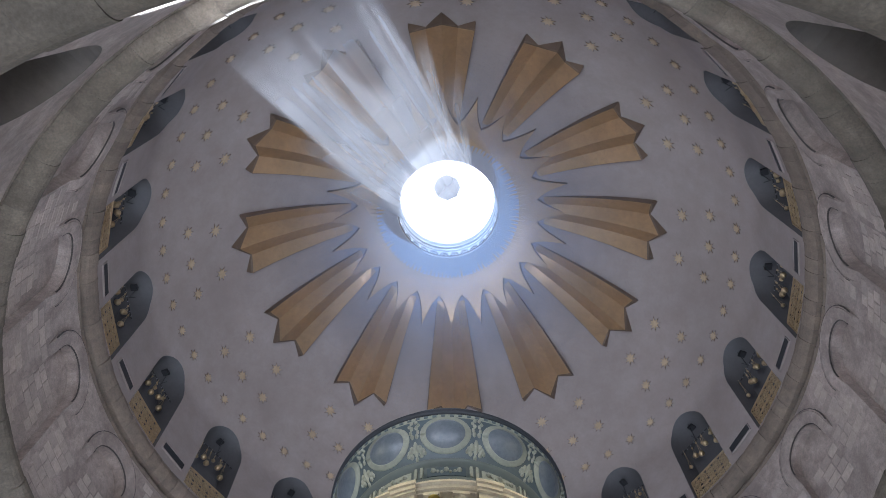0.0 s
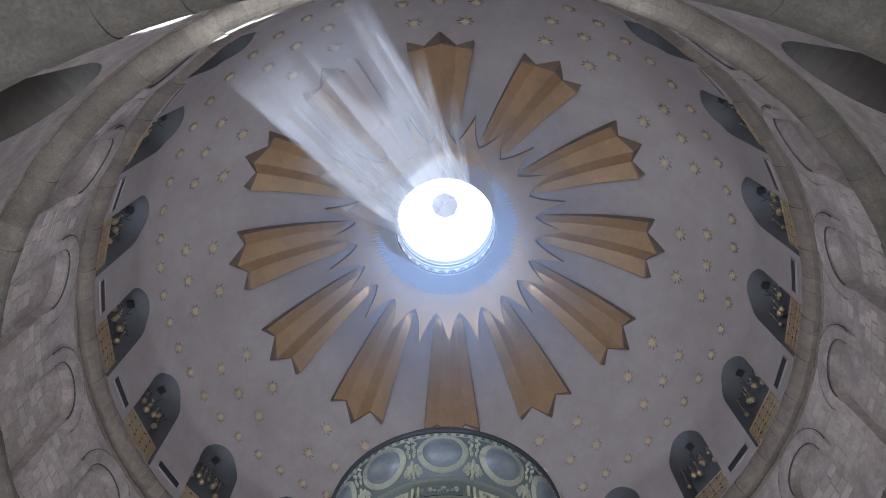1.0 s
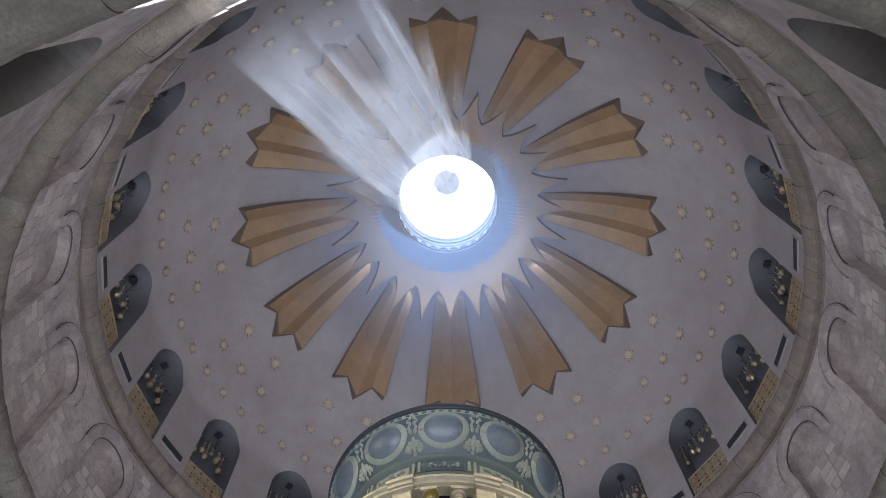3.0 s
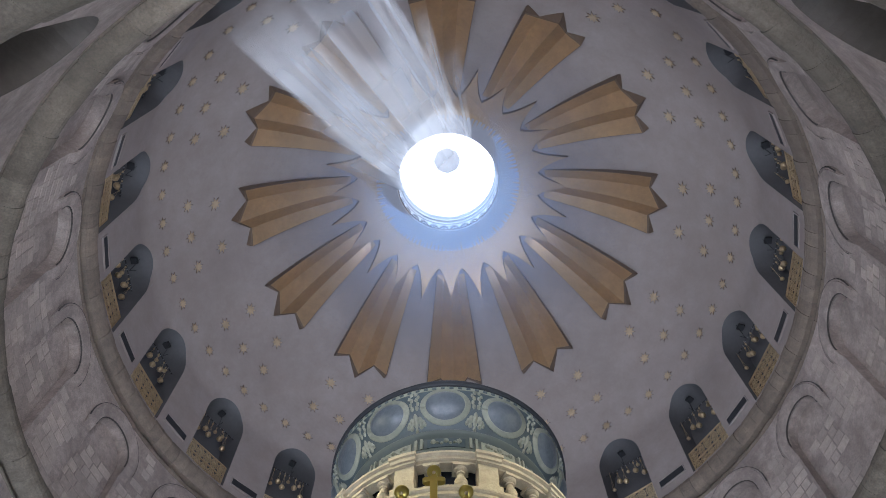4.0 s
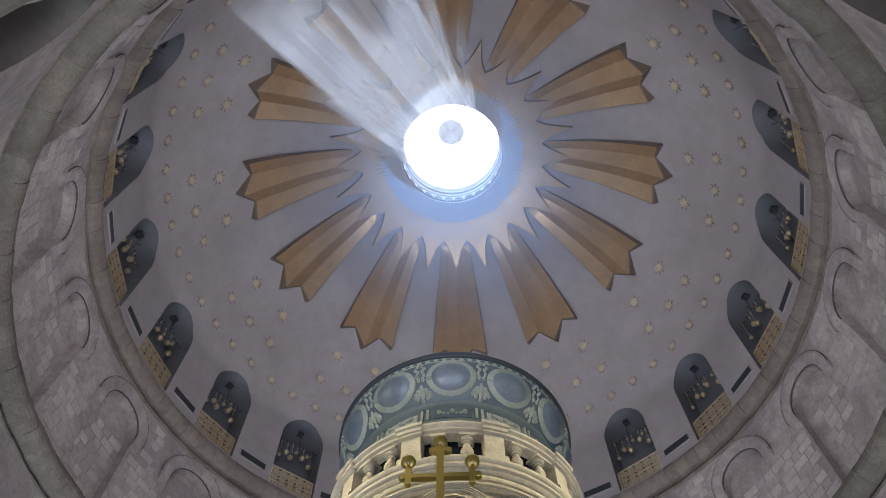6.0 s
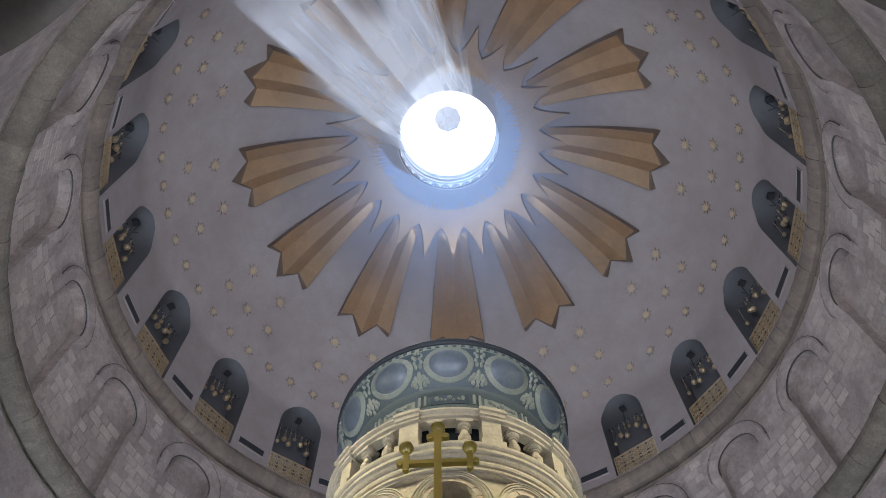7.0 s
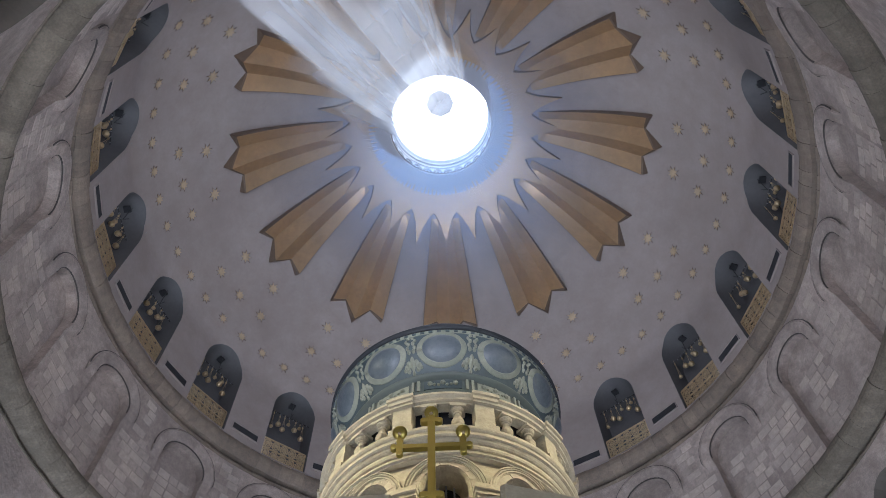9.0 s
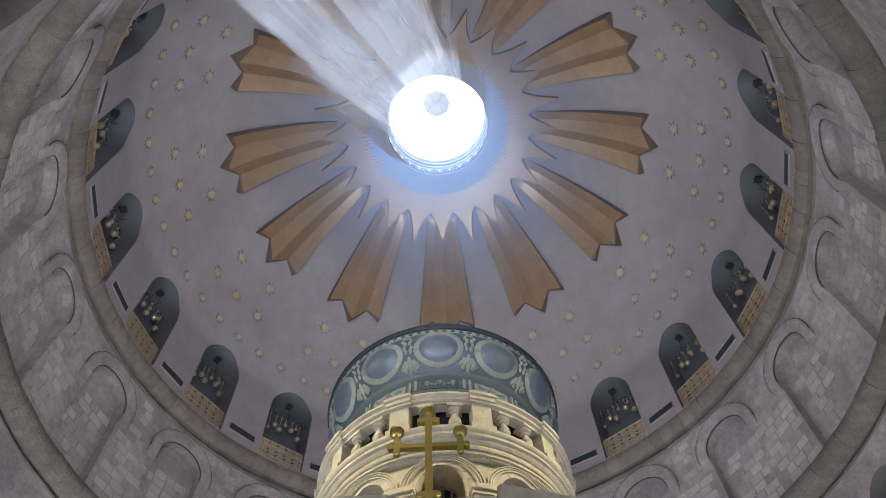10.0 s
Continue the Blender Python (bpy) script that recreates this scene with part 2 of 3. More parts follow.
def crown_edge(az):
    """Plan radius of the crown's rim: pointed arches every 15 degrees."""
    u = ((az - 7.5) % 15.0) / 15.0          # 0 at an arch's apex
    v = min(u, 1 - u) * 2                   # 1 at a spike's tip
    return 3.80 + 1.25 * (0.4 * v + 0.6 * v ** 3)


bm = bmesh.new()
front, backg = [], []
for i in range(721):
    az = i * 0.5
    e = crown_edge(az)
    rs = [3.05 + (e - 3.05) * s for s in np.linspace(0, 1, 10)]
    front.append([on_dome(az, r, 0.17) for r in rs])
    backg.append([on_dome(az, r, -0.01) for r in rs])
slab(bm, front, backg)
part("collar", bm, GILT, crown)
# dark strip along the rim, painted as the collar's shadow line
bm = bmesh.new()
front, backg = [], []
for i in range(721):
    az = i * 0.5
    e = crown_edge(az)
    front.append([on_dome(az, e - 0.01, 0.155), on_dome(az, e + 0.03, 0.13)])
    backg.append([on_dome(az, e - 0.01, 0.02), on_dome(az, e + 0.03, 0.02)])
slab(bm, front, backg)
part("collar_shade", bm, EDGE_SHADE, crown, "dark strip painting the shadow line along the gilded collar")
bm = bmesh.new()
random.seed(5)
for i in range(108):
    az = i * 360 / 108
    r0, r1 = random.uniform(2.68, 2.98), 3.32
    w = random.uniform(1.0, 1.7)
    rib = [[on_dome(az, r0, 0.185), on_dome(az + 0.1, r0, 0.185)], [on_dome(az - w, r1, 0.185), on_dome(az + w, r1, 0.185)]]
    low = [[p - Vector((0, 0, -0.05)) for p in row] for row in rib]
    slab(bm, rib, low)
part("flame_fringe", bm, GILT, crown, "fringe of thin gilded flames")
bm = bmesh.new()
lathe(bm, [(r, dome_z(r) - 0.15) for r in (2.17, 2.4, 2.7, 3.0, 3.15)], 160)
part("inner_ring", bm, FLAME, crown, "grey-blue band round the oculus", smooth=True)

FOLDS = ((-8.4, 7.95, 0.38), (-4.2, 7.72, 0.05), (0.0, 8.22, 0.48), (4.2, 7.72, 0.05), (8.4, 7.95, 0.38))


def build_ray():
    ray = thing("gilded_ray", "dull gilded folded ray in relief on the dome", "relief", "rays round the oculus")
    steps = 12
    for (a0, e0, h0), (a1, e1, h1) in zip(FOLDS, FOLDS[1:]):
        bm = bmesh.new()
        f, b = [], []
        for i in range(steps + 1):
            s = i / steps
            k = 0.02 + 0.98 * s ** 0.6
            r0, r1 = 4.05 + (e0 - 4.05) * s, 4.05 + (e1 - 4.05) * s
            f.append([on_dome(a0, r0, h0 * k), on_dome(a1, r1, h1 * k)])
            b.append([on_dome(a0, r0, -0.02), on_dome(a1, r1, -0.02)])
        slab(bm, f, b)
        part("facet", bm, GILT, ray)
        # dark strip that paints shade on the facet's end
        bm = bmesh.new()
        f = [[on_dome(a, e + d, h - 0.012 - d * 0.6) for a, e, h in ((a0, e0, h0), (a1, e1, h1))] for d in (-0.01, 0.04)]
        b = [[on_dome(a, e + d, -0.02) for a, e, h in ((a0, e0, h0), (a1, e1, h1))] for d in (-0.01, 0.04)]
        slab(bm, f, b)
        part("end_shade", bm, EDGE_SHADE, ray, "dark strip painting the shade on the ray's end")
    # dark strips that paint shade along both sides of the ray
    for a0, e0, h0 in (FOLDS[0], FOLDS[-1]):
        bm = bmesh.new()
        f, b = [], []
        w = 0.13 if a0 < 0 else -0.13
        for i in range(steps + 1):
            s = i / steps
            k = 0.02 + 0.98 * s ** 0.6
            r0 = 4.05 + (e0 - 4.05) * s
            f.append([on_dome(a0 - w, r0, h0 * k - 0.005), on_dome(a0 + w * 0.02, r0, h0 * k - 0.005)])
            b.append([on_dome(a0 - w, r0, -0.02), on_dome(a0 + w * 0.02, r0, -0.02)])
        slab(bm, f, b)
        part("side_shade", bm, EDGE_SHADE, ray, "dark strip painting the shade on the ray's side")
    return ray


ray = build_ray()
for k in range(1, 12):
    copy_thing(ray, turned(30 * k))

# ---- stars ----


def star_plate(size, inner, peak, rim_z, low_z):
    bm = bmesh.new()
    top_v = bm.verts.new((0, 0, peak))
    rim, low = [], []
    for i in range(16):
        r = size if i % 2 == 0 else size * inner
        a = math.pi * i / 8
        rim.append(bm.verts.new((r * math.cos(a), r * math.sin(a), rim_z)))
        low.append(bm.verts.new((r * math.cos(a), r * math.sin(a), low_z)))
    for i in range(16):
        j = (i + 1) % 16
        bm.faces.new((top_v, rim[i], rim[j]))
        bm.faces.new((rim[i], low[i], low[j], rim[j]))
    return bm


def build_star(size, label):
    star = new("star", finish("star", star_plate(size * 0.74, 0.52, size * 0.16, 0.03, 0.0), STAR))
    # larger dark plate, added to paint shaded spokes and outline
    part("spoke_shade", star_plate(size, 0.30, 0.012, 0.010, -0.03), EDGE_SHADE, star, "dark thin-pointed plate painting the star's shaded spokes")
    return tagged(star, label, "star", "stars on the dome")


def star_place(az, r):
    p = on_dome(az, r, 0.015)
    inward = (Vector((0, 0, DOME_C)) - p).normalized()
    return Matrix.Translation(p) @ inward.to_track_quat("Z", "Y").to_matrix().to_4x4() @ pose(0, 0, 0, 0, 0, random.uniform(-8, 8))


for size, r, angles, label in ((0.29, 8.65, (-5.7, 5.7), "large gilded eight-pointed star on grey plaster"), (0.26, 9.31, (-7.3, 0, 7.3), "gilded eight-pointed star on grey plaster"), (0.22, 9.83, (-11.7, -5.7, 0.3, 6.3, 12.3), "small gilded eight-pointed star above the alcoves")):
    model = None
    for k in range(12):
        for d in angles:
            place = star_place(30 * k + d, r)
            if model is None:
                model = build_star(size, label)
                model.matrix_world = place
            else:
                copy_thing(model, place)

# ---- cornices of separate stones ----


def stone_course(name, profile, count, mat, label, gap=0.012):
    """A round course of equal stones on a recessed core."""
    bm = bmesh.new()
    lathe(bm, [(r + 0.02, z) for r, z in profile], 180)
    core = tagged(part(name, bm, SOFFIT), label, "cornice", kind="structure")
    step = 360.0 / count
    g = math.degrees(gap / profile[0][0])
    bm = bmesh.new()
    n = 3
    cols = [[bm.verts.new(ring(g / 2 + (step - g) * i / n, r, z)) for r, z in profile] for i in range(n + 1)]
    for a, b in zip(cols, cols[1:]):
        for q in range(len(profile) - 1):
            bm.faces.new((a[q], b[q], b[q + 1], a[q + 1]))
    for c in (cols[0], cols[-1]):
        outer = [bm.verts.new(v.co + Vector((v.co.x, v.co.y, 0)).normalized() * 0.08) for v in c]
        for q in range(len(profile) - 1):
            bm.faces.new((c[q], c[q + 1], outer[q + 1], outer[q]))
    me = finish("stone", bm, mat)
    for k in range(count):
        ob = new("stone", me)
        ob.parent = core
        ob.matrix_basis = turned(step * k) @ Matrix.Diagonal((1 + 0.0012 * math.sin(k * 2.3), 1 + 0.0012 * math.sin(k * 2.3), 1, 1))
    return core


stone_course("cornice_1", [(10.45, 20.42), (10.31, 20.46), (10.27, 20.51), (10.28, 20.57), (10.5, 20.59), (10.5, 20.71), (10.22, 20.73), (10.17, 20.80), (10.115, 20.91), (10.08, 21.03), (10.07, 21.15), (10.085, 21.24), (10.115, 21.27), (10.12, 21.32), (10.3, 21.47)], 150, CORNICE, "brown stone cornice under the dome", 0.008)

# ---- drum with blind niches ----
bm = bmesh.new()
arched_wall(bm, lambda z: 10.32, 20, 18.0, 15.9, 20.5, 4.45, 16.3, 19.15, 19.9, 0.3, cols=18)
tagged(part("wall_drum", bm, DRUM), "weathered plastered stone drum with blind arched niches", "wall", kind="structure")
bm = bmesh.new()
lathe(bm, [(10.61, 15.9), (10.61, 20.5), (11.6, 20.5), (11.6, 15.9)], 160)
tagged(part("wall_niche_back", bm, DRUM), "plastered backs of the blind niches", "wall", kind="structure")

def hood():
    bm = bmesh.new()
    f, b = [], []
    def row(ui, zi, uo, zo, sink=0.0):
        def at(t, r):
            r += (10.318 - r) * sink
            return ring(ui + (uo - ui) * t, r, zi + (zo - zi) * t)
        f.append([at(0, 10.32), at(0, 10.235), at(0.05, 10.222), at(0.9, 10.215), at(0.93, 10.24), at(0.97, 10.24), at(1.0, 10.215), at(1.06, 10.22), at(1.06, 10.32)])
        b.append([p + Vector((p.x, p.y, 0)).normalized() * 0.05 for p in f[-1]])
    row(-4.5, 18.75, -6.1, 18.75, 1.0)
    row(-4.5, 19.0, -6.3, 19.0, 0.3)
    for i in range(29):
        a = math.pi * i / 28
        row(-4.5 * math.cos(a), 19.2 + 0.72 * math.sin(a), -6.35 * math.cos(a), 19.2 + 1.13 * math.sin(a))
    row(4.5, 19.0, 6.3, 19.0, 0.3)
    row(4.5, 18.75, 6.1, 18.75, 1.0)
    slab(bm, f, b)
    return finish("hood_moulding", bm, DRUM)


hood_me = hood()
for k in range(20):
    ob = new("hood_moulding", hood_me)
    ob.matrix_world = turned(18 * k)
    tagged(ob, "weathered stone hood moulding over a blind niche", "moulding", "hood mouldings", "structure")

# dark lines on the hoods: open joints outside, the reveal's shade painted inside


def hood_edge_line(half, rise, width, near_r):
    bm = bmesh.new()
    f, b = [], []
    for i in range(41):
        a = -0.12 + (math.pi + 0.24) * i / 40
        w = width * (0.55 + 0.45 * math.sin(i * 1.9) ** 2)
        line = [(-h * math.cos(a), 19.2 + r * math.sin(a)) for h, r in ((half, rise), (half + math.degrees(w / 10.3), rise + w))]
        f.append([ring(u, near_r, z) for u, z in line])
        b.append([ring(u, near_r + 0.035, z) for u, z in line])
    slab(bm, f, b)
    return finish("joint", bm, JOINT_SHADE)


edge_line_mes = (hood_edge_line(6.47, 1.155, 0.026, 10.225), hood_edge_line(4.36, 0.69, 0.028, 10.245))
for k in range(20):
    for me in edge_line_mes:
        ob = new("joint", me)
        ob.parent = bpy.data.objects["wall_drum"]
        ob.matrix_basis = turned(18 * k)

# ---- ledge under the drum ----
roll = [(10.22 - 0.335 * math.sin(math.pi * k / 11), 15.84 + 0.30 * math.cos(math.pi * k / 11)) for k in range(12)]
stone_course("cornice_2", [(10.7, 16.3), (10.32, 16.25)] + roll + [(10.43, 15.52), (10.43, 15.455), (10.325, 15.45), (10.315, 15.425), (10.325, 15.40), (10.7, 15.38)], 110, OLIVE, "mossy grey rounded stone ledge under the drum", 0.007)

# ---- gallery wall with arches ----
bm = bmesh.new()
arched_wall(bm, lambda z: 10.36, 20, 18.0, 8.6, 15.45, 5.4, 9.2, 13.0, 14.75, 1.2, cols=16, reveal=False)
tagged(part("wall_gallery", bm, DRUM), "grey plastered gallery wall with arched openings", "wall", kind="structure")
bm = bmesh.new()
arched_wall(bm, lambda z: 10.364, 20, 18.0, 8.6, 15.45, 5.4, 9.2, 13.0, 14.75, 1.2, cols=16, wall=False)
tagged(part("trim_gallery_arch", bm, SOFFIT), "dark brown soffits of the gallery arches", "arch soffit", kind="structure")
# back wall takes the dark soffit colour so the arches look dim
bm = bmesh.new()
lathe(bm, [(11.5, 8.6), (11.5, 15.46), (10.72, 15.46), (10.72, 15.95), (12.2, 15.95), (12.2, 8.3)], 120)
tagged(part("wall_gallery_back", bm, SOFFIT), "back wall of the gallery, painted dark to look dim", "wall", kind="structure")
roll = [(10.30 - 0.335 * math.sin(math.pi * k / 11), 8.80 + 0.34 * math.cos(math.pi * k / 11)) for k in range(12)]
stone_course("cornice_3", [(10.5, 9.2)] + roll + [(10.42, 8.42), (10.46, 8.36), (10.7, 8.34), (13.2, 8.3)], 84, OLIVE, "mossy grey rounded stone ledge under the gallery", 0.008)
bm = bmesh.new()
lathe(bm, [(13.0, 0), (13.0, 8.4), (13.4, 8.4), (13.4, 0)], 96)
tagged(part("wall_arcade", bm, DRUM), "plain plastered wall of the lower storey", "wall", kind="structure")
bm = bmesh.new()
lathe(bm, [(0.01, 0), (4, 0), (9, 0), (13.4, 0)], 64)
tagged(part("floor", bm, PAVING), "worn stone paving of the rotunda", "floor", kind="structure")

# ---- alcoves at the dome's foot ----
ALC_HALF, ALC_SILL, ALC_SPRING, ALC_APEX, ALC_BACK = 4.75, 21.42, 24.05, 25.1, 11.15


def build_alcove():
    alcove = thing("alcove", "arched alcove in the dome's foot, its shade painted dark grey", "alcove", "alcoves of the dome")
    edge = [-ALC_HALF * math.cos(math.pi * i / 20) for i in range(21)]
    line = [(-ALC_HALF, ALC_SILL)] + [(a, arch_z(a, ALC_HALF, ALC_SPRING, ALC_APEX)) for a in edge] + [(ALC_HALF, ALC_SILL)]
    bm = bmesh.new()
    f = [[ring(a, dome_r(z) + 0.004, z) for a, z in line]]
    for d in (0.25, 0.5, 0.75, 1.0):
        f.append([ring(a * (1 - 0.1 * d), dome_r(ALC_SILL) + (ALC_BACK - dome_r(ALC_SILL)) * d if z <= ALC_SPRING else (dome_r(z) + (ALC_BACK - dome_r(z)) * d), z if z <= ALC_SPRING else z - 0.12 * d * d) for a, z in line])
    rows = [[bm.verts.new(p) for p in row] for row in f]
    for r0, r1 in zip(rows, rows[1:]):
        for i in range(len(line) - 1):
            bm.faces.new((r0[i], r0[i + 1], r1[i + 1], r1[i]))
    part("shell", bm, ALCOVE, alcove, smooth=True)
    bm = bmesh.new()
    back = [ring(a * 1.02, ALC_BACK - 0.01, z + (0.03 if z > ALC_SPRING else 0)) for a, z in line]
    bm.faces.new([bm.verts.new(p) for p in back])
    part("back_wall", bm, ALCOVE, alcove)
    bm = bmesh.new()
    box(bm, -0.11, 0.11, 10.5, 10.72, 24.86, 24.95)
    part("vent", bm, DARK, alcove, "small square black vent")
    bm = bmesh.new()
    box(bm, -0.007, 0.007, 10.455, 10.469, 24.1, 24.98)
    box(bm, -0.01, 0.01, 10.26, 10.47, 24.08, 24.1)
    part("rod", bm, IRON, alcove, "thin iron lamp hook")
    return alcove


alcove = build_alcove()
for k in range(1, 20):
    copy_thing(alcove, turned(18 * k))

# slots between the alcoves


def build_slot():
    slot = thing("vent_slot", "horizontal vent slot with a grey sill, its dark recess painted black", "vent", "vent slots", at=ring(9, 10.15, 21.86))
    slot.matrix_world = turned(9) @ Matrix.Translation((0, 10.15, 21.86))
    # solid black box in place of the slot's shaded recess
    bm = bmesh.new()
    box(bm, -0.50, 0.50, -0.035, 0.05, -0.14, 0.14)
    part("opening", bm, DARK, slot)
    bm = bmesh.new()
    box(bm, -0.53, 0.53, -0.055, 0.05, -0.175, -0.142)
    box(bm, -0.53, 0.53, -0.055, 0.05, 0.142, 0.16)
    box(bm, -0.53, -0.502, -0.055, 0.05, -0.142, 0.142)
    box(bm, 0.502, 0.53, -0.055, 0.05, -0.142, 0.142)
    part("rim", bm, PLASTER, slot)
    return slot


slot = build_slot()
for k in range(1, 20):
    copy_thing(slot, turned(9 + 18 * k) @ Matrix.Translation((0, 10.15, 21.86)))

# pierced brass grilles


def bar(bm, a, b, w):
    a, b = Vector(a), Vector(b)
    d = (b - a)
    m = Matrix.Translation((a + b) / 2) @ d.to_track_quat("Z", "Y").to_matrix().to_4x4()
    box(bm, -w, w, -w, w, -d.length / 2, d.length / 2, m)


def build_grille():
    grille = thing("window_grille", "pierced brass lattice grille in a dome alcove", "grille", "grilles of the alcoves")
    grille.matrix_world = Matrix.Translation((0, 10.27, 21.42))
    W, H = 0.80, 0.95
    bm = bmesh.new()
    for a, b in (((-W, 0, 0.02), (W, 0, 0.02)), ((-W, 0, H), (W, 0, H)), ((-W, 0, 0), (-W, 0, H)), ((W, 0, 0), (W, 0, H)), ((-W, 0, H / 2), (W, 0, H / 2))):
        bar(bm, a, b, 0.022)
    part("frame", bm, BRASS, grille)
    bm = bmesh.new()
    n = 5
    c = 2 * W / n
    for i in range(n):
        for j in range(2):
            cx, cz = -W + c * (i + 0.5), H / 4 + j * H / 2
            ring_pts = [(cx + 0.45 * c * math.cos(math.pi * q / 4), 0, cz + 0.44 * H / 2 * math.sin(math.pi * q / 4)) for q in range(9)]
            for a, b in zip(ring_pts, ring_pts[1:]):
                bar(bm, a, b, 0.013)
            for q in range(8):
                a = math.pi * q / 4 + 0.39
                bar(bm, (cx, 0, cz), (cx + 0.6 * c * math.cos(a), 0, cz + 0.58 * H / 2 * math.sin(a)), 0.007)
                a2 = a + math.pi * 0.75
                bar(bm, (cx + 0.5 * c * math.cos(a), 0, cz + 0.48 * H / 2 * math.sin(a)), (cx + 0.5 * c * math.cos(a2), 0, cz + 0.48 * H / 2 * math.sin(a2)), 0.006)
    tagged(part("lattice", bm, BRASS, grille), kind="stuff")
    bm = bmesh.new()
    top = bm.verts.new((0, -0.05, 0))
    rim = [bm.verts.new((0.06 * math.cos(math.pi * q / 4), -0.02, 0.06 * math.sin(math.pi * q / 4))) for q in range(8)]
    for q in range(8):
        bm.faces.new((top, rim[q], rim[(q + 1) % 8]))
    me = finish("rosette", bm, BRASS)
    for i in range(n):
        for j in range(2):
            ob = new("rosette", me)
            ob.parent = grille
            ob.matrix_basis = Matrix.Translation((-W + c * (i + 0.5), 0, H / 4 + j * H / 2))
    return grille


grille = build_grille()
for k in range(1, 20):
    copy_thing(grille, turned(18 * k) @ Matrix.Translation((0, 10.27, 21.42)))

# lamp rails and hanging lamps of the alcoves


def build_rail():
    rail = thing("lamp_rail", "thin iron rail that carries hanging lamps", "rail", "lamp rails")
    rail.matrix_world = Matrix.Translation((0, 10.58, 24.2))
    bm = bmesh.new()
    bar(bm, (-0.83, 0, 0), (0.83, 0, 0), 0.009)
    part("bar", bm, IRON, rail)
    for i in range(9):
        bm = bmesh.new()
        box(bm, -0.72 + i * 0.18 - 0.012, -0.72 + i * 0.18 + 0.012, -0.012, 0.012, -0.03, 0.02)
        part("clip", bm, GREYIRON, rail)
    return rail


rail = build_rail()
for k in range(1, 20):
    copy_thing(rail, turned(18 * k) @ Matrix.Translation((0, 10.58, 24.2)))


def build_lamp(size, drop, name_label, mat):
    lamp = thing("hanging_lamp", name_label, "oil lamp", "hanging lamps in the alcoves")
    bm = bmesh.new()
    lathe(bm, [(0.004, -size * 1.35), (size * 0.16, -size * 1.2), (size * 0.1, -size * 1.05), (size * 0.55, -size * 0.75), (size * 0.95, -size * 0.3), (size, 0), (size * 0.8, size * 0.2), (size * 0.62, size * 0.45), (size * 0.7, size * 0.6), (size * 0.62, size * 0.6), (size * 0.5, size * 0.3)], 12)
    part("bowl", bm, mat, lamp, smooth=True)
    for q in range(3):
        a = 2 * math.pi * q / 3
        bm = bmesh.new()
        bar(bm, (size * 0.62 * math.cos(a), size * 0.62 * math.sin(a), size * 0.6), (0, 0, drop * 0.75), 0.003)
        part("chain", bm, mat, lamp)
    bm = bmesh.new()
    lathe(bm, [(0.003, drop), (0.008, drop * 0.85), (size * 0.3, drop * 0.78), (size * 0.3, drop * 0.74), (0.003, drop * 0.73)], 8)
    part("crown", bm, mat, lamp)
    return lamp


LAMPS = ((-0.64, 0.95, 0, -0.1), (-0.40, 0.55, 1, 0.02), (-0.14, 0.8, 1, -0.05), (0.02, 0.3, 0, 0.05), (0.26, 0.55, 1, -0.04), (0.56, 0.8, 1, 0.0), (0.46, 0.25, 0, 0.04))
models = {}
random.seed(11)
for k in range(20):
    for x, drop, kind, dy in LAMPS:
        key = (kind, round(drop, 2))
        place = turned(18 * k) @ Matrix.Translation((x + random.uniform(-0.06, 0.06), 10.58 + dy, 24.2 - drop)) @ pose(0, 0, 0, 0, 0, random.uniform(0, 90))
        if key not in models:
            models[key] = build_lamp((0.075, 0.11)[kind], drop, ("small brass hanging lamp in a dome alcove", "brass hanging bowl lamp in a dome alcove")[kind], BRASS)
            models[key].matrix_world = place
        else:
            copy_thing(models[key], place)

# ---- dusty sunbeam under the oculus, painted on translucent sheets ----
BEAM_PAINT = bpy.data.materials.new("dusty_sunbeam_paint")
BEAM_PAINT.use_nodes = True
dn, dl = BEAM_PAINT.node_tree.nodes, BEAM_PAINT.node_tree.links
for node in list(dn):
    if node.type == "BSDF_PRINCIPLED":
        dn.remove(node)
clear, trans, diff = dn.new("ShaderNodeBsdfTransparent"), dn.new("ShaderNodeBsdfTranslucent"), dn.new("ShaderNodeBsdfDiffuse")
for node in (trans, diff):
    node.inputs["Color"].default_value = (0.84, 0.88, 0.95, 1)
both, veil = dn.new("ShaderNodeMixShader"), dn.new("ShaderNodeMixShader")
both.inputs[0].default_value = 0.5
dl.new(trans.outputs[0], both.inputs[1])
dl.new(diff.outputs[0], both.inputs[2])
beam = -sun_dir
top = Vector((0, 0, 32.4))
toward = (Vector((0, -10, 2)) - (top + beam * 9))
toward = (toward - beam * toward.dot(beam)).normalized()
across = beam.cross(toward).normalized()
BEAM_SIDE = -1 if across.x > 0 else 1      # the lit part lies off the axis


def dust_node(kind, operation, a, b):
    node = dn.new(kind)
    node.operation = operation
    for k, v in enumerate((a, b)):
        if isinstance(v, bpy.types.NodeSocket):
            dl.new(v, node.inputs[k])
        else:
            node.inputs[k].default_value = v
    return node


def dust_range(value, f0, f1, t0, t1):
    node = dn.new("ShaderNodeMapRange")
    for key, v in (("From Min", f0), ("From Max", f1), ("To Min", t0), ("To Max", t1)):
        node.inputs[key].default_value = v
    dl.new(value, node.inputs["Value"])
    return node.outputs[0]


where = dust_node("ShaderNodeVectorMath", "SUBTRACT", dn.new("ShaderNodeNewGeometry").outputs["Position"], tuple(top)).outputs[0]
s_along, s_across, s_toward = (dust_node("ShaderNodeVectorMath", "DOT_PRODUCT", where, tuple(v)).outputs["Value"] for v in (beam, across, toward))
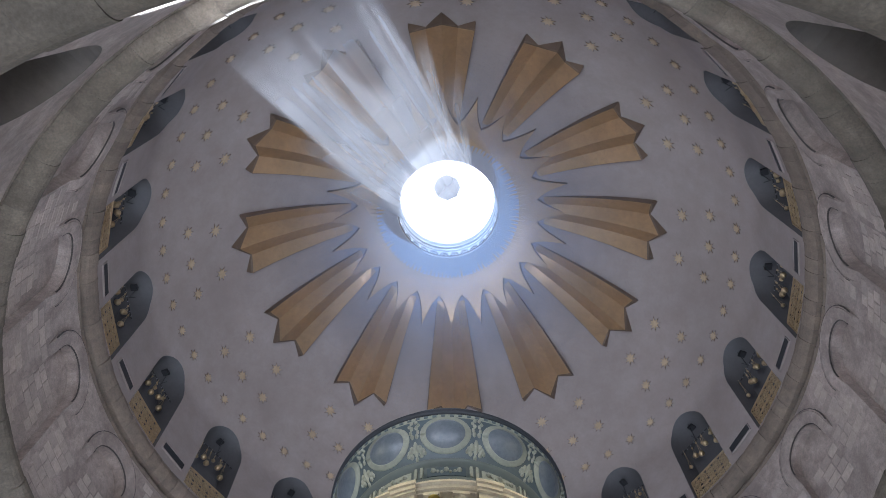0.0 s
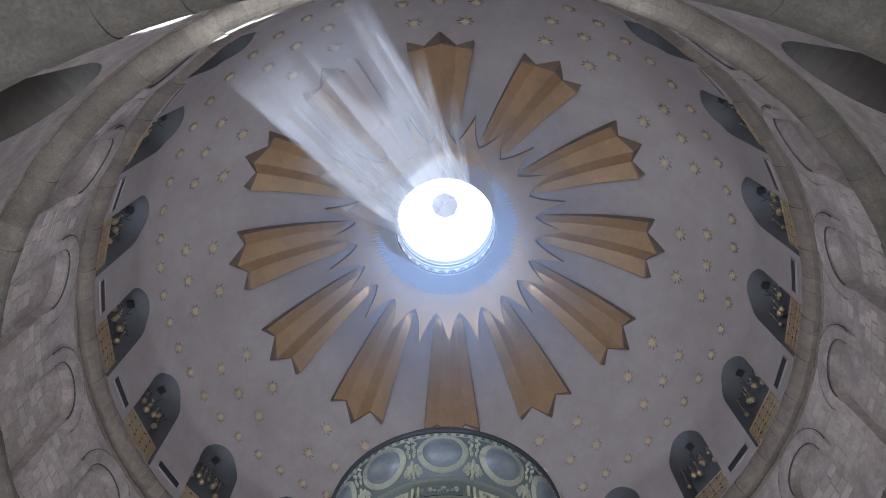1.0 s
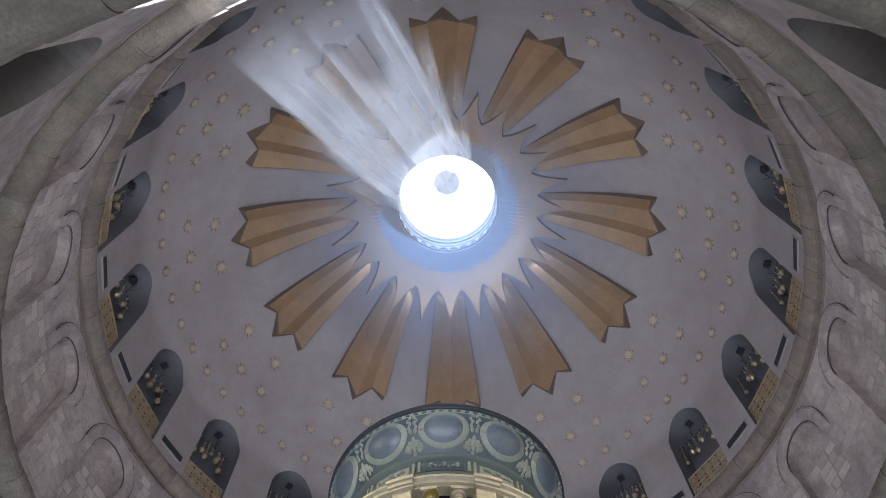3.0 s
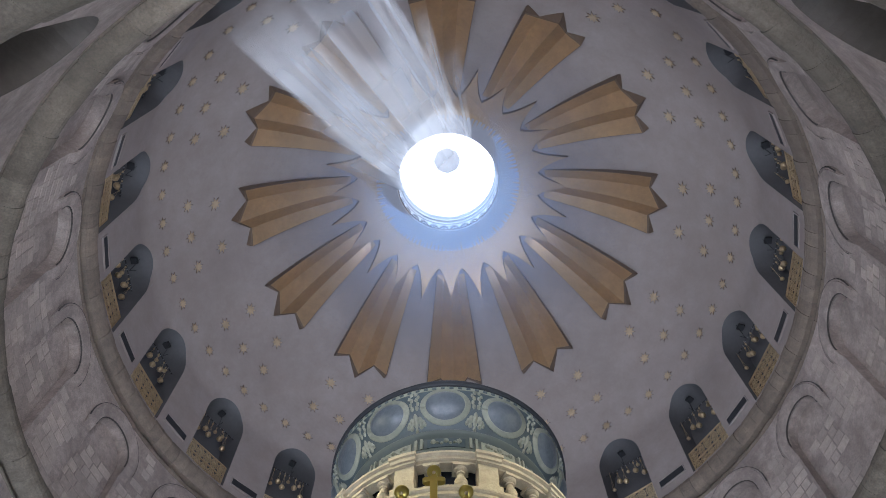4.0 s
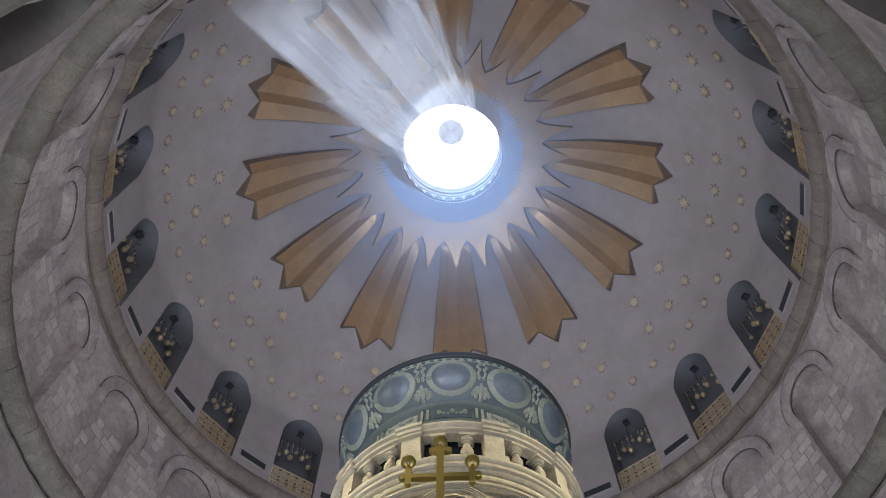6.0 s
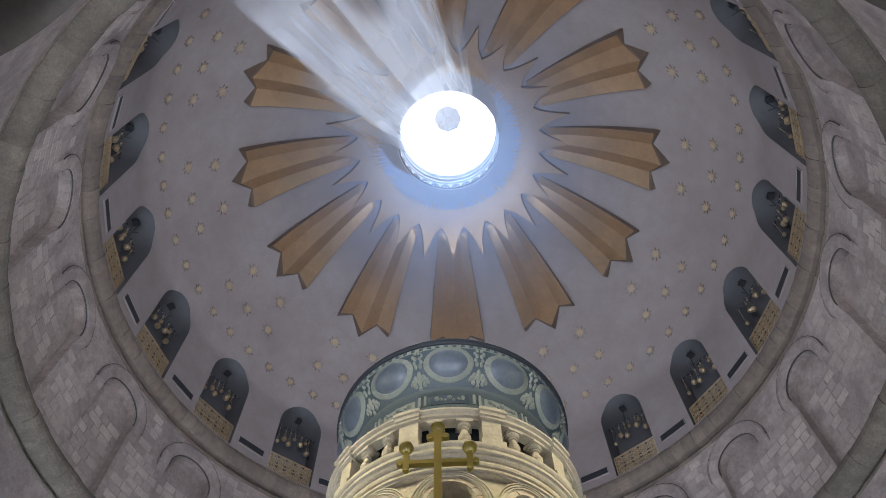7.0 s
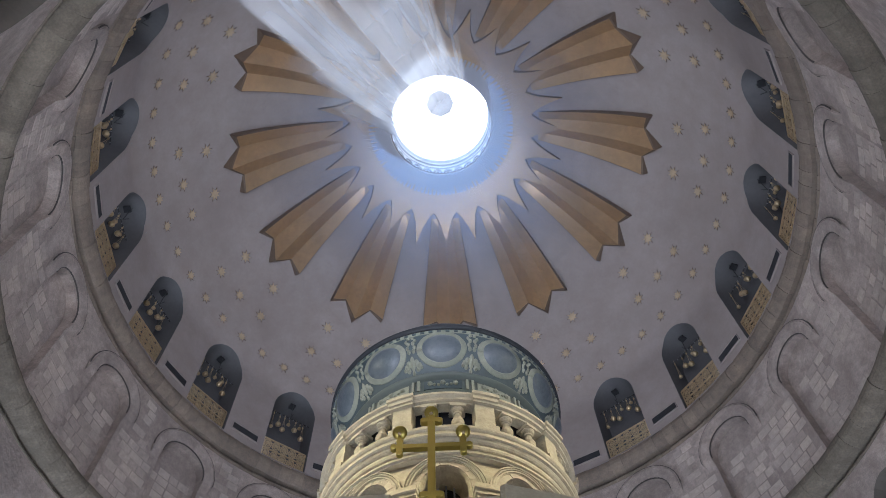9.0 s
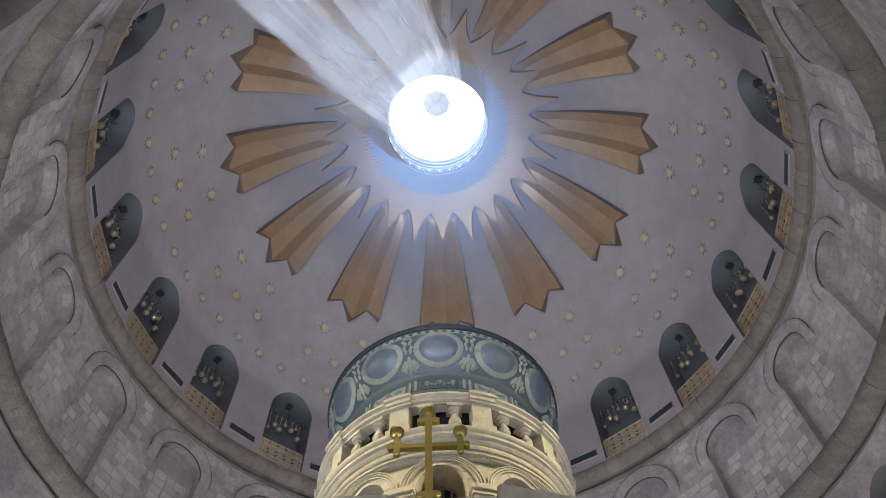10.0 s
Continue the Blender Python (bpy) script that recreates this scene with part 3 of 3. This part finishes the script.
rays = dn.new("ShaderNodeCombineXYZ")
dl.new(s_across, rays.inputs[0])
dl.new(s_toward, rays.inputs[1])
drift = dust_node("ShaderNodeMath", "MULTIPLY", s_along, 0.05)
dl.new(drift.outputs[0], rays.inputs[2])
smoke = dn.new("ShaderNodeTexNoise")
smoke.inputs["Scale"].default_value, smoke.inputs["Detail"].default_value = 1.3, 3
dl.new(rays.outputs[0], smoke.inputs["Vector"])
# lengthwise shadow streaks of the lantern's bars, painted into the opacity
comb = dn.new("ShaderNodeTexNoise")
comb.noise_dimensions = "1D"
comb.inputs["Scale"].default_value, comb.inputs["Detail"].default_value = 2.6, 2
dl.new(s_across, comb.inputs["W"])
dense = dust_range(smoke.outputs["Fac"], 0.25, 0.75, 0.27, 0.37)
streak = dust_range(comb.outputs["Fac"], 0.34, 0.56, 0.45, 1.0)
dense = dust_node("ShaderNodeMath", "MULTIPLY", dense, streak).outputs[0]
end = dust_node("ShaderNodeMath", "MULTIPLY", dust_range(s_along, 16.0, 18.8, 1.0, 0.0), dust_range(s_along, 0.9, 5.5, 0.15, 1.0)).outputs[0]
# the beam's lit width is cut out in the opacity
offset = dust_node("ShaderNodeMath", "ADD", s_across, 0.10 * BEAM_SIDE).outputs[0]
side = dust_range(dust_node("ShaderNodeMath", "ABSOLUTE", offset, 0.0).outputs[0], 1.50, 1.62, 1.0, 0.0)
thin = dust_node("ShaderNodeMath", "MULTIPLY", dense, end)
thin = dust_node("ShaderNodeMath", "MULTIPLY", thin.outputs[0], side)
dl.new(thin.outputs[0], veil.inputs[0])
dl.new(clear.outputs[0], veil.inputs[1])
dl.new(both.outputs[0], veil.inputs[2])
dl.new(veil.outputs[0], dn["Material Output"].inputs["Surface"])
dust = thing("dust_haze", "translucent sheets that paint the dusty sunbeam and the lens glow", "dust")
dust["kind"] = "stuff"
for tilt, pivot in ((6, 2.0), (-6, 6.5), (6, 11.0)):
    u = beam * math.cos(radians(tilt)) + toward * math.sin(radians(tilt))
    mid_beam = top + beam * pivot - across * 0.10 * BEAM_SIDE
    bm = bmesh.new()
    bm.faces.new([bm.verts.new(mid_beam + u * (s - pivot) + across * w) for s, w in ((0.9, -1.64), (0.9, 1.64), (19, 1.64), (19, -1.64))])
    tagged(part("beam_sheet", bm, BEAM_PAINT, dust), kind="stuff")

# bluish lens glow round the oculus, painted as translucent sheets outside the beam
GLOW = bpy.data.materials.new("lens_glow")
GLOW.use_nodes = True
hn, hl = GLOW.node_tree.nodes, GLOW.node_tree.links
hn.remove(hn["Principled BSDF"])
air, glow_tint, blend = hn.new("ShaderNodeBsdfTransparent"), hn.new("ShaderNodeBsdfTranslucent"), hn.new("ShaderNodeMixShader")
glow_tint.inputs["Color"].default_value = (0.52, 0.71, 1.0, 1)
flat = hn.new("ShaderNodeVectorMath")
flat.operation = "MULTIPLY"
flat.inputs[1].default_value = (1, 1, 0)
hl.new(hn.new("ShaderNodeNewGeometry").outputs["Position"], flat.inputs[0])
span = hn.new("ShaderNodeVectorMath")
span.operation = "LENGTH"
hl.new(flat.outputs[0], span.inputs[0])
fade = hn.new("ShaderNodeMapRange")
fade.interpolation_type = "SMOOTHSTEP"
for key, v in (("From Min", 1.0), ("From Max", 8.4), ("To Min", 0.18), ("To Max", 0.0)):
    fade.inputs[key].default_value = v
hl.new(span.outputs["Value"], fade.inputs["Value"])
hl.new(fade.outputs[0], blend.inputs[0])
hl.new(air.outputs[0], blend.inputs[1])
hl.new(glow_tint.outputs[0], blend.inputs[2])
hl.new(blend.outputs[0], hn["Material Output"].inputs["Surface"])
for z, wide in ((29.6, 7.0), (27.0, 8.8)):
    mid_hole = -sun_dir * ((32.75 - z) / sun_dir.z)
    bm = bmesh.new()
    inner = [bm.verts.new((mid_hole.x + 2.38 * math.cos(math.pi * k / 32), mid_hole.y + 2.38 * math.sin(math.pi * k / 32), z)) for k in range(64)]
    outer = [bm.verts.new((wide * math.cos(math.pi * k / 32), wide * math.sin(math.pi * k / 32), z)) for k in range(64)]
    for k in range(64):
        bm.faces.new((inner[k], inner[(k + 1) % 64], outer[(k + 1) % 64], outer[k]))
    tagged(part("glow_sheet", bm, GLOW, dust), kind="stuff")

# ---- shrine ----
SX, SY = -0.16, -1.2
shrine = thing("shrine", "cream stone shrine with a round arcaded turret and painted cupola", "shrine")
MOVE = Matrix.Translation((SX, SY, 0))


def spart(name, bm, mat, parent, label="", smooth=False):
    bmesh.ops.transform(bm, matrix=MOVE, verts=bm.verts)
    return part(name, bm, mat, parent, label, smooth)


bm = bmesh.new()
box(bm, SX - 2.9, SX + 2.9, -5.2, 3.2, 0, 5.5)
part("body", bm, CREAM, shrine)
bm = bmesh.new()
box(bm, SX - 3.0, SX + 3.0, -5.35, 3.3, 5.5, 5.62)
box(bm, SX - 3.1, SX + 3.1, -5.45, 3.4, 5.62, 5.75)
part("top_moulding", bm, CREAM, shrine)
bm = bmesh.new()
arched_wall(bm, lambda z: 1.72, 10, 36.0, 5.75, 9.22, 11.0, 7.2, 8.70, 9.08, -0.42, cols=16)
spart("arcade", bm, CREAM, shrine)
bm = bmesh.new()
lathe(bm, [(1.3, 5.76), (1.3, 9.3)], 48)
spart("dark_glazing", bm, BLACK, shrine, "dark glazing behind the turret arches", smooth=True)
for k in range(10):
    def on_arch(w, dd, a):
        return ring(180 + 36 * k - w * math.cos(a), 1.72 + dd, 8.70 + (0.38 + (w - 11.0) * 0.019) * math.sin(a))
    bm = bmesh.new()
    steps = [(14.3, 0.0), (14.3, 0.035), (14.7, 0.035), (14.72, 0.055), (15.5, 0.06), (15.52, 0.035), (15.8, 0.035), (15.85, 0.07), (16.3, 0.078), (16.8, 0.07), (16.82, 0.05), (17.1, 0.05), (17.12, 0.085), (17.8, 0.085), (17.8, 0.0)]
    slab(bm, [[on_arch(w, d, math.pi * i / 24) for w, d in steps] for i in range(25)], [[on_arch(w, -0.01, math.pi * i / 24) for w, d in steps] for i in range(25)])
    spart("archivolt", bm, CREAM, shrine)
    for q in range(9):
        bm = bmesh.new()
        turn = [math.pi * (q + 0.02 + 0.96 * i / 3) / 9 for i in range(4)]
        slab(bm, [[on_arch(w, 0.022 + 0.004 * ((q * 7 + k) % 3), a) for w in (11.05, 14.25)] for a in turn], [[on_arch(w, -0.01, a) for w in (11.05, 14.25)] for a in turn])
        spart("voussoir", bm, CREAM_PIECE, shrine)
    bm = bmesh.new()
    for z0, z1, h, d in ((8.50, 8.56, 5.4, 0.06), (8.56, 8.62, 6.0, 0.085), (8.62, 8.7, 6.6, 0.12), (5.76, 8.50, 5.0, 0.045)):
        f = [[ring(198 + 36 * k + u * h, 1.72 + d, z) for u in (-1, 0, 1)] for z in (z0, z1)]
        b = [[ring(198 + 36 * k + u * h, 1.70, z) for u in (-1, 0, 1)] for z in (z0, z1)]
        slab(bm, f, b)
    spart("pier", bm, CREAM, shrine)
    bm = bmesh.new()
    a = 180 + 36 * k
    for da in (0, -4.5, 4.5):
        bar(bm, ring(a + da, 1.36, 7.2), ring(a + da, 1.36, 9.1), 0.012)
    for z in (7.7, 8.2, 8.7):
        bar(bm, ring(a - 12, 1.36, z), ring(a + 12, 1.36, z), 0.012)
    spart("window_bars", bm, GREYIRON, shrine)
bm = bmesh.new()
lathe(bm, [(1.72, 9.19), (1.80, 9.19), (1.80, 9.215), (1.835, 9.22), (1.835, 9.25), (1.79, 9.26), (1.79, 9.315), (1.825, 9.32), (1.84, 9.345), (1.84, 9.375), (1.80, 9.38), (1.80, 9.41), (1.84, 9.42), (1.865, 9.44), (1.88, 9.465), (1.88, 9.48), (1.92, 9.485), (1.92, 9.535), (1.90, 9.54), (1.935, 9.555), (1.955, 9.575), (1.96, 9.595), (1.96, 9.615), (1.5, 9.62)], 96)
spart("turret_cornice", bm, CREAM, shrine)
bm = bmesh.new()
lathe(bm, [(1.62, 9.62), (1.91, 9.62), (1.91, 9.65), (1.88, 9.67), (1.62, 9.68)], 96)
spart("balustrade_base", bm, CREAM, shrine)
bm = bmesh.new()
lathe(bm, [(1.72, 10.16), (1.88, 10.16), (1.88, 10.19), (1.93, 10.195), (1.93, 10.25), (1.98, 10.265), (1.98, 10.305), (1.93, 10.32), (1.66, 10.34)], 96)
spart("balustrade_rail", bm, CREAM, shrine)
for k in range(10):
    a = 198 + 36 * k
    bm = bmesh.new()
    def wedge(h, r0, r1, z0, z1):
        slab(bm, [[ring(a + u * h, r1, z) for u in (-1, -0.33, 0.33, 1)] for z in (z0, z1)], [[ring(a + u * h, r0, z) for u in (-1, -0.33, 0.33, 1)] for z in (z0, z1)])
    wedge(4.3, 1.70, 1.90, 9.68, 10.16)
    wedge(5.2, 1.80, 1.955, 10.155, 10.192)
    wedge(5.4, 1.80, 1.985, 10.197, 10.262)
    wedge(5.8, 1.80, 2.02, 10.265, 10.325)
    wedge(5.2, 1.80, 1.95, 9.625, 9.72)
    spart("balustrade_post", bm, CREAM, shrine)
    for da in (11.6, 24.4):
        bm = bmesh.new()
        p = ring(a + da, 1.78, 0)
        lathe(bm, [(0.02, 9.70), (0.095, 9.71), (0.10, 9.725), (0.09, 9.745), (0.055, 9.755), (0.05, 9.775), (0.078, 9.81), (0.094, 9.85), (0.09, 9.885), (0.066, 9.94), (0.05, 9.985), (0.047, 10.01), (0.068, 10.02), (0.068, 10.035), (0.052, 10.045), (0.054, 10.06), (0.085, 10.075), (0.10, 10.095), (0.10, 10.11), (0.02, 10.112)], 14, centre=(p.x, p.y))
        for z0, z1, h in ((9.676, 9.71, 0.105), (10.11, 10.164, 0.115)):
            box(bm, -h, h, -h, h, z0, z1, turned(a + da) @ Matrix.Translation((0, 1.78, 0)))
        spart("baluster", bm, CREAM, shrine)
# black sheet in place of the shade behind the balusters
bm = bmesh.new()
lathe(bm, [(1.64, 9.63), (1.64, 10.3)], 64)
spart("baluster_shade", bm, BLACK, shrine, "black sheet painting the shade behind the balusters")

# painted cupola


def tulip_r(z):
    """Radius of the flaring painted shell."""
    s = (z - 11.19) / (12.0 - 11.19)
    return 1.66 + 0.297 * (1 - (1 - min(1, max(0, s))) ** 2.0)


bm = bmesh.new()
lathe(bm, [(tulip_r(z), z) for z in np.linspace(11.19, 11.93, 12)], 120)
cupola = spart("cupola_shell", bm, BLUE, shrine, "slate-blue painted shell of the cupola", smooth=True)
bm = bmesh.new()
lathe(bm, [(1.6, 10.34), (1.6, 10.78), (1.62, 10.80), (1.62, 10.84), (1.58, 10.86), (1.58, 11.10), (1.60, 11.11), (1.65, 11.13), (1.68, 11.155), (1.685, 11.18), (1.67, 11.205), (1.655, 11.21)], 120)
spart("neck", bm, GREEN, shrine, "grey-green painted neck of the cupola", smooth=True)
bm = bmesh.new()
lathe(bm, [(1.945, 11.86), (1.955, 11.86), (1.965, 11.93), (1.95, 11.95)], 120)
spart("rim_band", bm, IVORY, shrine)
bm = bmesh.new()
for k in range(90):
    slab(bm, [[ring(4 * k + u, 1.972, z) for u in (0, 1.9)] for z in (11.875, 11.915)], [[ring(4 * k + u, 1.95, z) for u in (0, 1.9)] for z in (11.875, 11.915)])
tagged(spart("dentil_row", bm, BLUE, shrine), kind="stuff")
bm = bmesh.new()
lathe(bm, [(1.95, 11.935), (1.985, 11.94), (2.005, 11.965), (2.005, 12.03), (1.95, 12.07), (1.75, 12.45), (1.35, 12.85), (0.8, 13.15), (0.3, 13.4), (0.08, 13.7), (0.01, 13.9)], 96)
spart("cupola_roof", bm, BLACK, shrine, "black lead roof of the cupola")


def on_tulip(az, z, lift):
    n = (tulip_r(z + 0.01) - tulip_r(z - 0.01)) / 0.02
    out = Vector((math.sin(radians(az)), math.cos(radians(az)), -n)).normalized()
    return ring(az, tulip_r(z), z) + out * lift


def blob(bm, az, z, w, h, lift, n=10):
    """A low rounded leaf of half-width w degrees and half-height h metres on the shell."""
    mid_v = bm.verts.new(on_tulip(az, z, lift * 1.6))
    rim = [bm.verts.new(on_tulip(az + w * math.cos(2 * math.pi * i / n), z + h * math.sin(2 * math.pi * i / n), lift * 0.3)) for i in range(n)]
    for i in range(n):
        bm.faces.new((mid_v, rim[i], rim[(i + 1) % n]))


for k in range(12):
    a = 180 + 30 * k
    zc, n = 11.565, 32
    bm = bmesh.new()
    f, b = [], []
    for i in range(n + 1):
        t = 2 * math.pi * i / n
        def at(q, lift):
            return on_tulip(a + 12.4 * q * math.cos(t), zc + 0.318 * q * math.sin(t), lift)
        f.append([at(0.72, 0.0), at(0.735, 0.018), at(0.80, 0.022), at(0.82, 0.012), at(0.97, 0.016), at(1.0, 0.0)])
        b.append([at(q, -0.01) for q in (0.72, 0.735, 0.80, 0.82, 0.97, 1.0)])
    slab(bm, f, b)
    med = spart("medallion", bm, IVORY, shrine, "ivory oval frame of a medallion", smooth=True)
    bm = bmesh.new()
    mid_v = bm.verts.new(on_tulip(a, zc, 0.075))
    rings = [[bm.verts.new(on_tulip(a + 12.4 * q * math.cos(2 * math.pi * i / n), zc + 0.318 * q * math.sin(2 * math.pi * i / n), 0.075 * (1 - (q / 0.79) ** 2) ** 0.5)) for i in range(n)] for q in (0.3, 0.52, 0.67, 0.76)]
    for i in range(n):
        j = (i + 1) % n
        bm.faces.new((mid_v, rings[0][i], rings[0][j]))
        for r0, r1 in zip(rings, rings[1:]):
            bm.faces.new((r0[i], r1[i], r1[j], r0[j]))
    spart("boss", bm, LENS, shrine, "glossy slate-blue domed oval", smooth=True)
    bm = bmesh.new()
    c = a + 15
    for dz, w, h in ((-0.20, 1.3, 0.12), (-0.34, 1.0, 0.04)):
        blob(bm, c, zc + dz, w, h, 0.03)
    for sgn in (-1, 1):
        for da, dz, w, h in ((1.7, -0.20, 1.2, 0.06), (2.9, -0.24, 1.1, 0.05), (2.2, -0.29, 1.0, 0.04), (3.8, -0.27, 0.7, 0.035), (1.0, 0.0, 0.8, 0.05), (1.5, 0.07, 0.7, 0.045), (1.0, 0.15, 0.8, 0.045), (1.9, 0.2, 0.7, 0.04), (0.9, 0.26, 0.8, 0.035)):
            blob(bm, c + sgn * da * 1.15, zc + dz, w * 1.2, h, 0.024, 8)
    spart("leaf_ornament", bm, IVORY, shrine, "pale relief of acanthus leaves and a rosette")
    # neck panels
    bm = bmesh.new()
    slab(bm, [[ring(a + u, 1.60, z) for u in (-10.5, -5, 0, 5, 10.5)] for z in (10.885, 11.08)], [[ring(a + u, 1.57, z) for u in (-10.5, -5, 0, 5, 10.5)] for z in (10.885, 11.08)])
    spart("neck_panel", bm, IVORY if k % 2 else BLUE, shrine)
    bm = bmesh.new()
    for u in (-1.6, 1.6):
        slab(bm, [[ring(a + 15 + u + q, 1.625, z) for q in (-0.7, 0.7)] for z in (10.86, 11.10)], [[ring(a + 15 + u + q, 1.57, z) for q in (-0.7, 0.7)] for z in (10.86, 11.10)])
    for u in np.linspace(-7, 7, 7):
        q = ring(a + u, 1.605, 10.98 + 0.03 * math.cos(u))
        bmesh.ops.create_icosphere(bm, subdivisions=1, radius=0.035 + 0.012 * math.cos(u * 0.9), matrix=Matrix.Translation(q))
    spart("neck_ornament", bm, IVORY, shrine)

# parapet stones on the shrine's front
for x0, x1, y0, y1, z1, tip in ((-1.0, -0.52, -5.5, -5.0, 6.085, 0.0), (0.33, 0.98, -5.5, -5.0, 6.155, 0.05)):
    bm = bmesh.new()
    v = box(bm, x0, x1, y0, y1, 5.75, z1)
    for q in v:
        if q.co.x > 0.6 and tip and q.co.z > 6:
            q.co.z -= 0.10
            q.co.y += 0.12
    bmesh.ops.bevel(bm, geom=list(bm.edges), offset=0.035, segments=1, affect="EDGES")
    tagged(part("parapet_stone", bm, CREAM), "weathered cream stone block on the shrine's roof edge", "stone block", "parapet stones")
bm = bmesh.new()
box(bm, -0.515, 0.325, -5.47, -5.1, 5.75, 6.03)
bmesh.ops.bevel(bm, geom=list(bm.edges), offset=0.02, segments=1, affect="EDGES")
tagged(part("cross_plinth", bm, CREAM), "low cream stone plinth under the gold cross", "plinth")

# gold cross
cross = thing("gold_cross", "polished gold cross with flared ends and three round discs", "cross")
CX, CY = -0.215, -5.53


bm = bmesh.new()
box(bm, CX - 0.032, CX + 0.032, CY - 0.025, CY + 0.025, 5.72, 6.90)
part("shaft", bm, GOLD, cross)
bm = bmesh.new()
box(bm, CX - 0.31, CX + 0.31, CY - 0.024, CY + 0.024, 6.515, 6.56)
part("crossbar", bm, GOLD, cross)
for px, pz, vertical in ((CX, 6.865, False), (CX - 0.27, 6.54, True), (CX + 0.27, 6.54, True), (CX, 5.985, False)):
    bm = bmesh.new()
    def lobe(x, z, r):
        n = len(bm.verts)
        lathe(bm, [(0.001, -0.026), (r - 0.006, -0.026), (r, -0.02), (r, 0.02), (r - 0.006, 0.026), (0.001, 0.026)], 18)
        bm.verts.ensure_lookup_table()
        bmesh.ops.transform(bm, matrix=Matrix.Translation((x, CY, z)) @ pose(0, 0, 0, 90, 0, 0), verts=bm.verts[n:])
    if vertical:
        box(bm, px - 0.026, px + 0.026, CY - 0.027, CY + 0.027, pz - 0.07, pz + 0.07)
        for dz in (-0.07, 0.07):
            lobe(px, pz + dz, 0.031)
        lobe(px + (0.05 if px > CX else -0.05), pz, 0.031)
    else:
        box(bm, px - 0.07, px + 0.07, CY - 0.027, CY + 0.027, pz - 0.026, pz + 0.026)
        for dx in (-0.07, 0.07):
            lobe(px + dx, pz, 0.031)
        lobe(px, pz + 0.05, 0.031)
    part("flared_end", bm, GOLD, cross)
for px, pz in ((CX, 6.985), (CX - 0.275, 6.735), (CX + 0.275, 6.715)):
    bm = bmesh.new()
    lathe(bm, [(0.064 * math.sin(math.pi * k / 12) + 0.001, -0.036 * math.cos(math.pi * k / 12)) for k in range(13)], 24)
    bmesh.ops.transform(bm, matrix=Matrix.Translation((px, CY, pz)) @ pose(0, 0, 0, 122, 0, 0), verts=bm.verts)
    disc = part("disc", bm, GOLD, cross, smooth=True)
    bm = bmesh.new()
    bmesh.ops.create_icosphere(bm, subdivisions=2, radius=0.016, matrix=Matrix.Translation((px, CY - 0.03, pz - 0.045)))
    part("stud", bm, BRASS, disc, smooth=True)
    bm = bmesh.new()
    bar(bm, (px, CY, pz - 0.12), (px, CY, pz - 0.05), 0.014)
    part("stem", bm, GOLD, cross)

# ---- stones of the drum that show through the plaster ----
random.seed(21)


def block_mesh(name, w, h, d, mat):
    bm = bmesh.new()
    f = [[Vector((x, -d, z)) for x in (-w + 0.012, w - 0.012)] for z in (-h + 0.012, h - 0.012)]
    b = [[Vector((x, 0.03, z)) for x in (-w, w)] for z in (-h, h)]
    slab(bm, f, b)
    return finish(name, bm, mat)


kinds = [block_mesh("stone", w, 0.135, 0.009, BLOCK) for w in (0.15, 0.2, 0.25)]
drum = bpy.data.objects["wall_drum"]
near, verts, faces = [], [], []
H = 0.285
for row in range(15):
    z = 16.35 + H * (row + 0.5)
    if z > 20.3:
        break
    az = random.uniform(0, 1)
    while az < 360:
        q = random.choice((0, 1, 1, 2))
        wdeg = math.degrees((0.15, 0.2, 0.25)[q] * 2 / 10.32) + 0.09
        mid_az = az + wdeg / 2
        off = abs((mid_az + 9) % 18 - 9)
        az += wdeg
        n = noise.noise(Vector((mid_az * 0.09, z * 0.55, 3.1)))
        in_hood = 4.4 < off < 6.6 + wdeg / 2 and z > 18.75
        in_niche = off < 4.45 + wdeg / 2 and z < 19.3
        if n < -0.24 + 0.10 * (z - 18.2) or in_hood or (z > 19.2 and off < 6.6 + wdeg / 2):
            continue
        if in_niche:
            if off > 4.4 - wdeg / 2 or z > 19.0:
                continue
            r = 10.61
        elif off < 4.5 + wdeg / 2:
            continue
        else:
            r = 10.32
        signed = (mid_az + 180) % 360 - 180
        m = turned(mid_az) @ Matrix.Translation((0, r + random.uniform(-0.004, 0.004), z))
        if len(near) < 300 and 38 < signed < 118 or (len(near) < 300 and -100 < signed < -55):
            ob = new("stone", kinds[q])
            ob.parent = drum
            ob.matrix_basis = m
            near.append(ob)
        else:
            base = len(verts)
            w, h = (0.15, 0.2, 0.25)[q], 0.135
            for p in ((-w, 0.03, -h), (w, 0.03, -h), (w, 0.03, h), (-w, 0.03, h), (-w + 0.012, -0.009, -h + 0.012), (w - 0.012, -0.009, -h + 0.012), (w - 0.012, -0.009, h - 0.012), (-w + 0.012, -0.009, h - 0.012)):
                verts.append(m @ Vector(p))
            faces += [[base + i for i in fc] for fc in ((4, 5, 6, 7), (0, 1, 5, 4), (1, 2, 6, 5), (2, 3, 7, 6), (3, 0, 4, 7))]
me = bpy.data.meshes.new("stonework")
me.from_pydata([tuple(v) for v in verts], [], faces)
me.materials.append(BLOCKS)
rest = new("stonework", me)
rest.parent = drum
tagged(rest, kind="stuff")
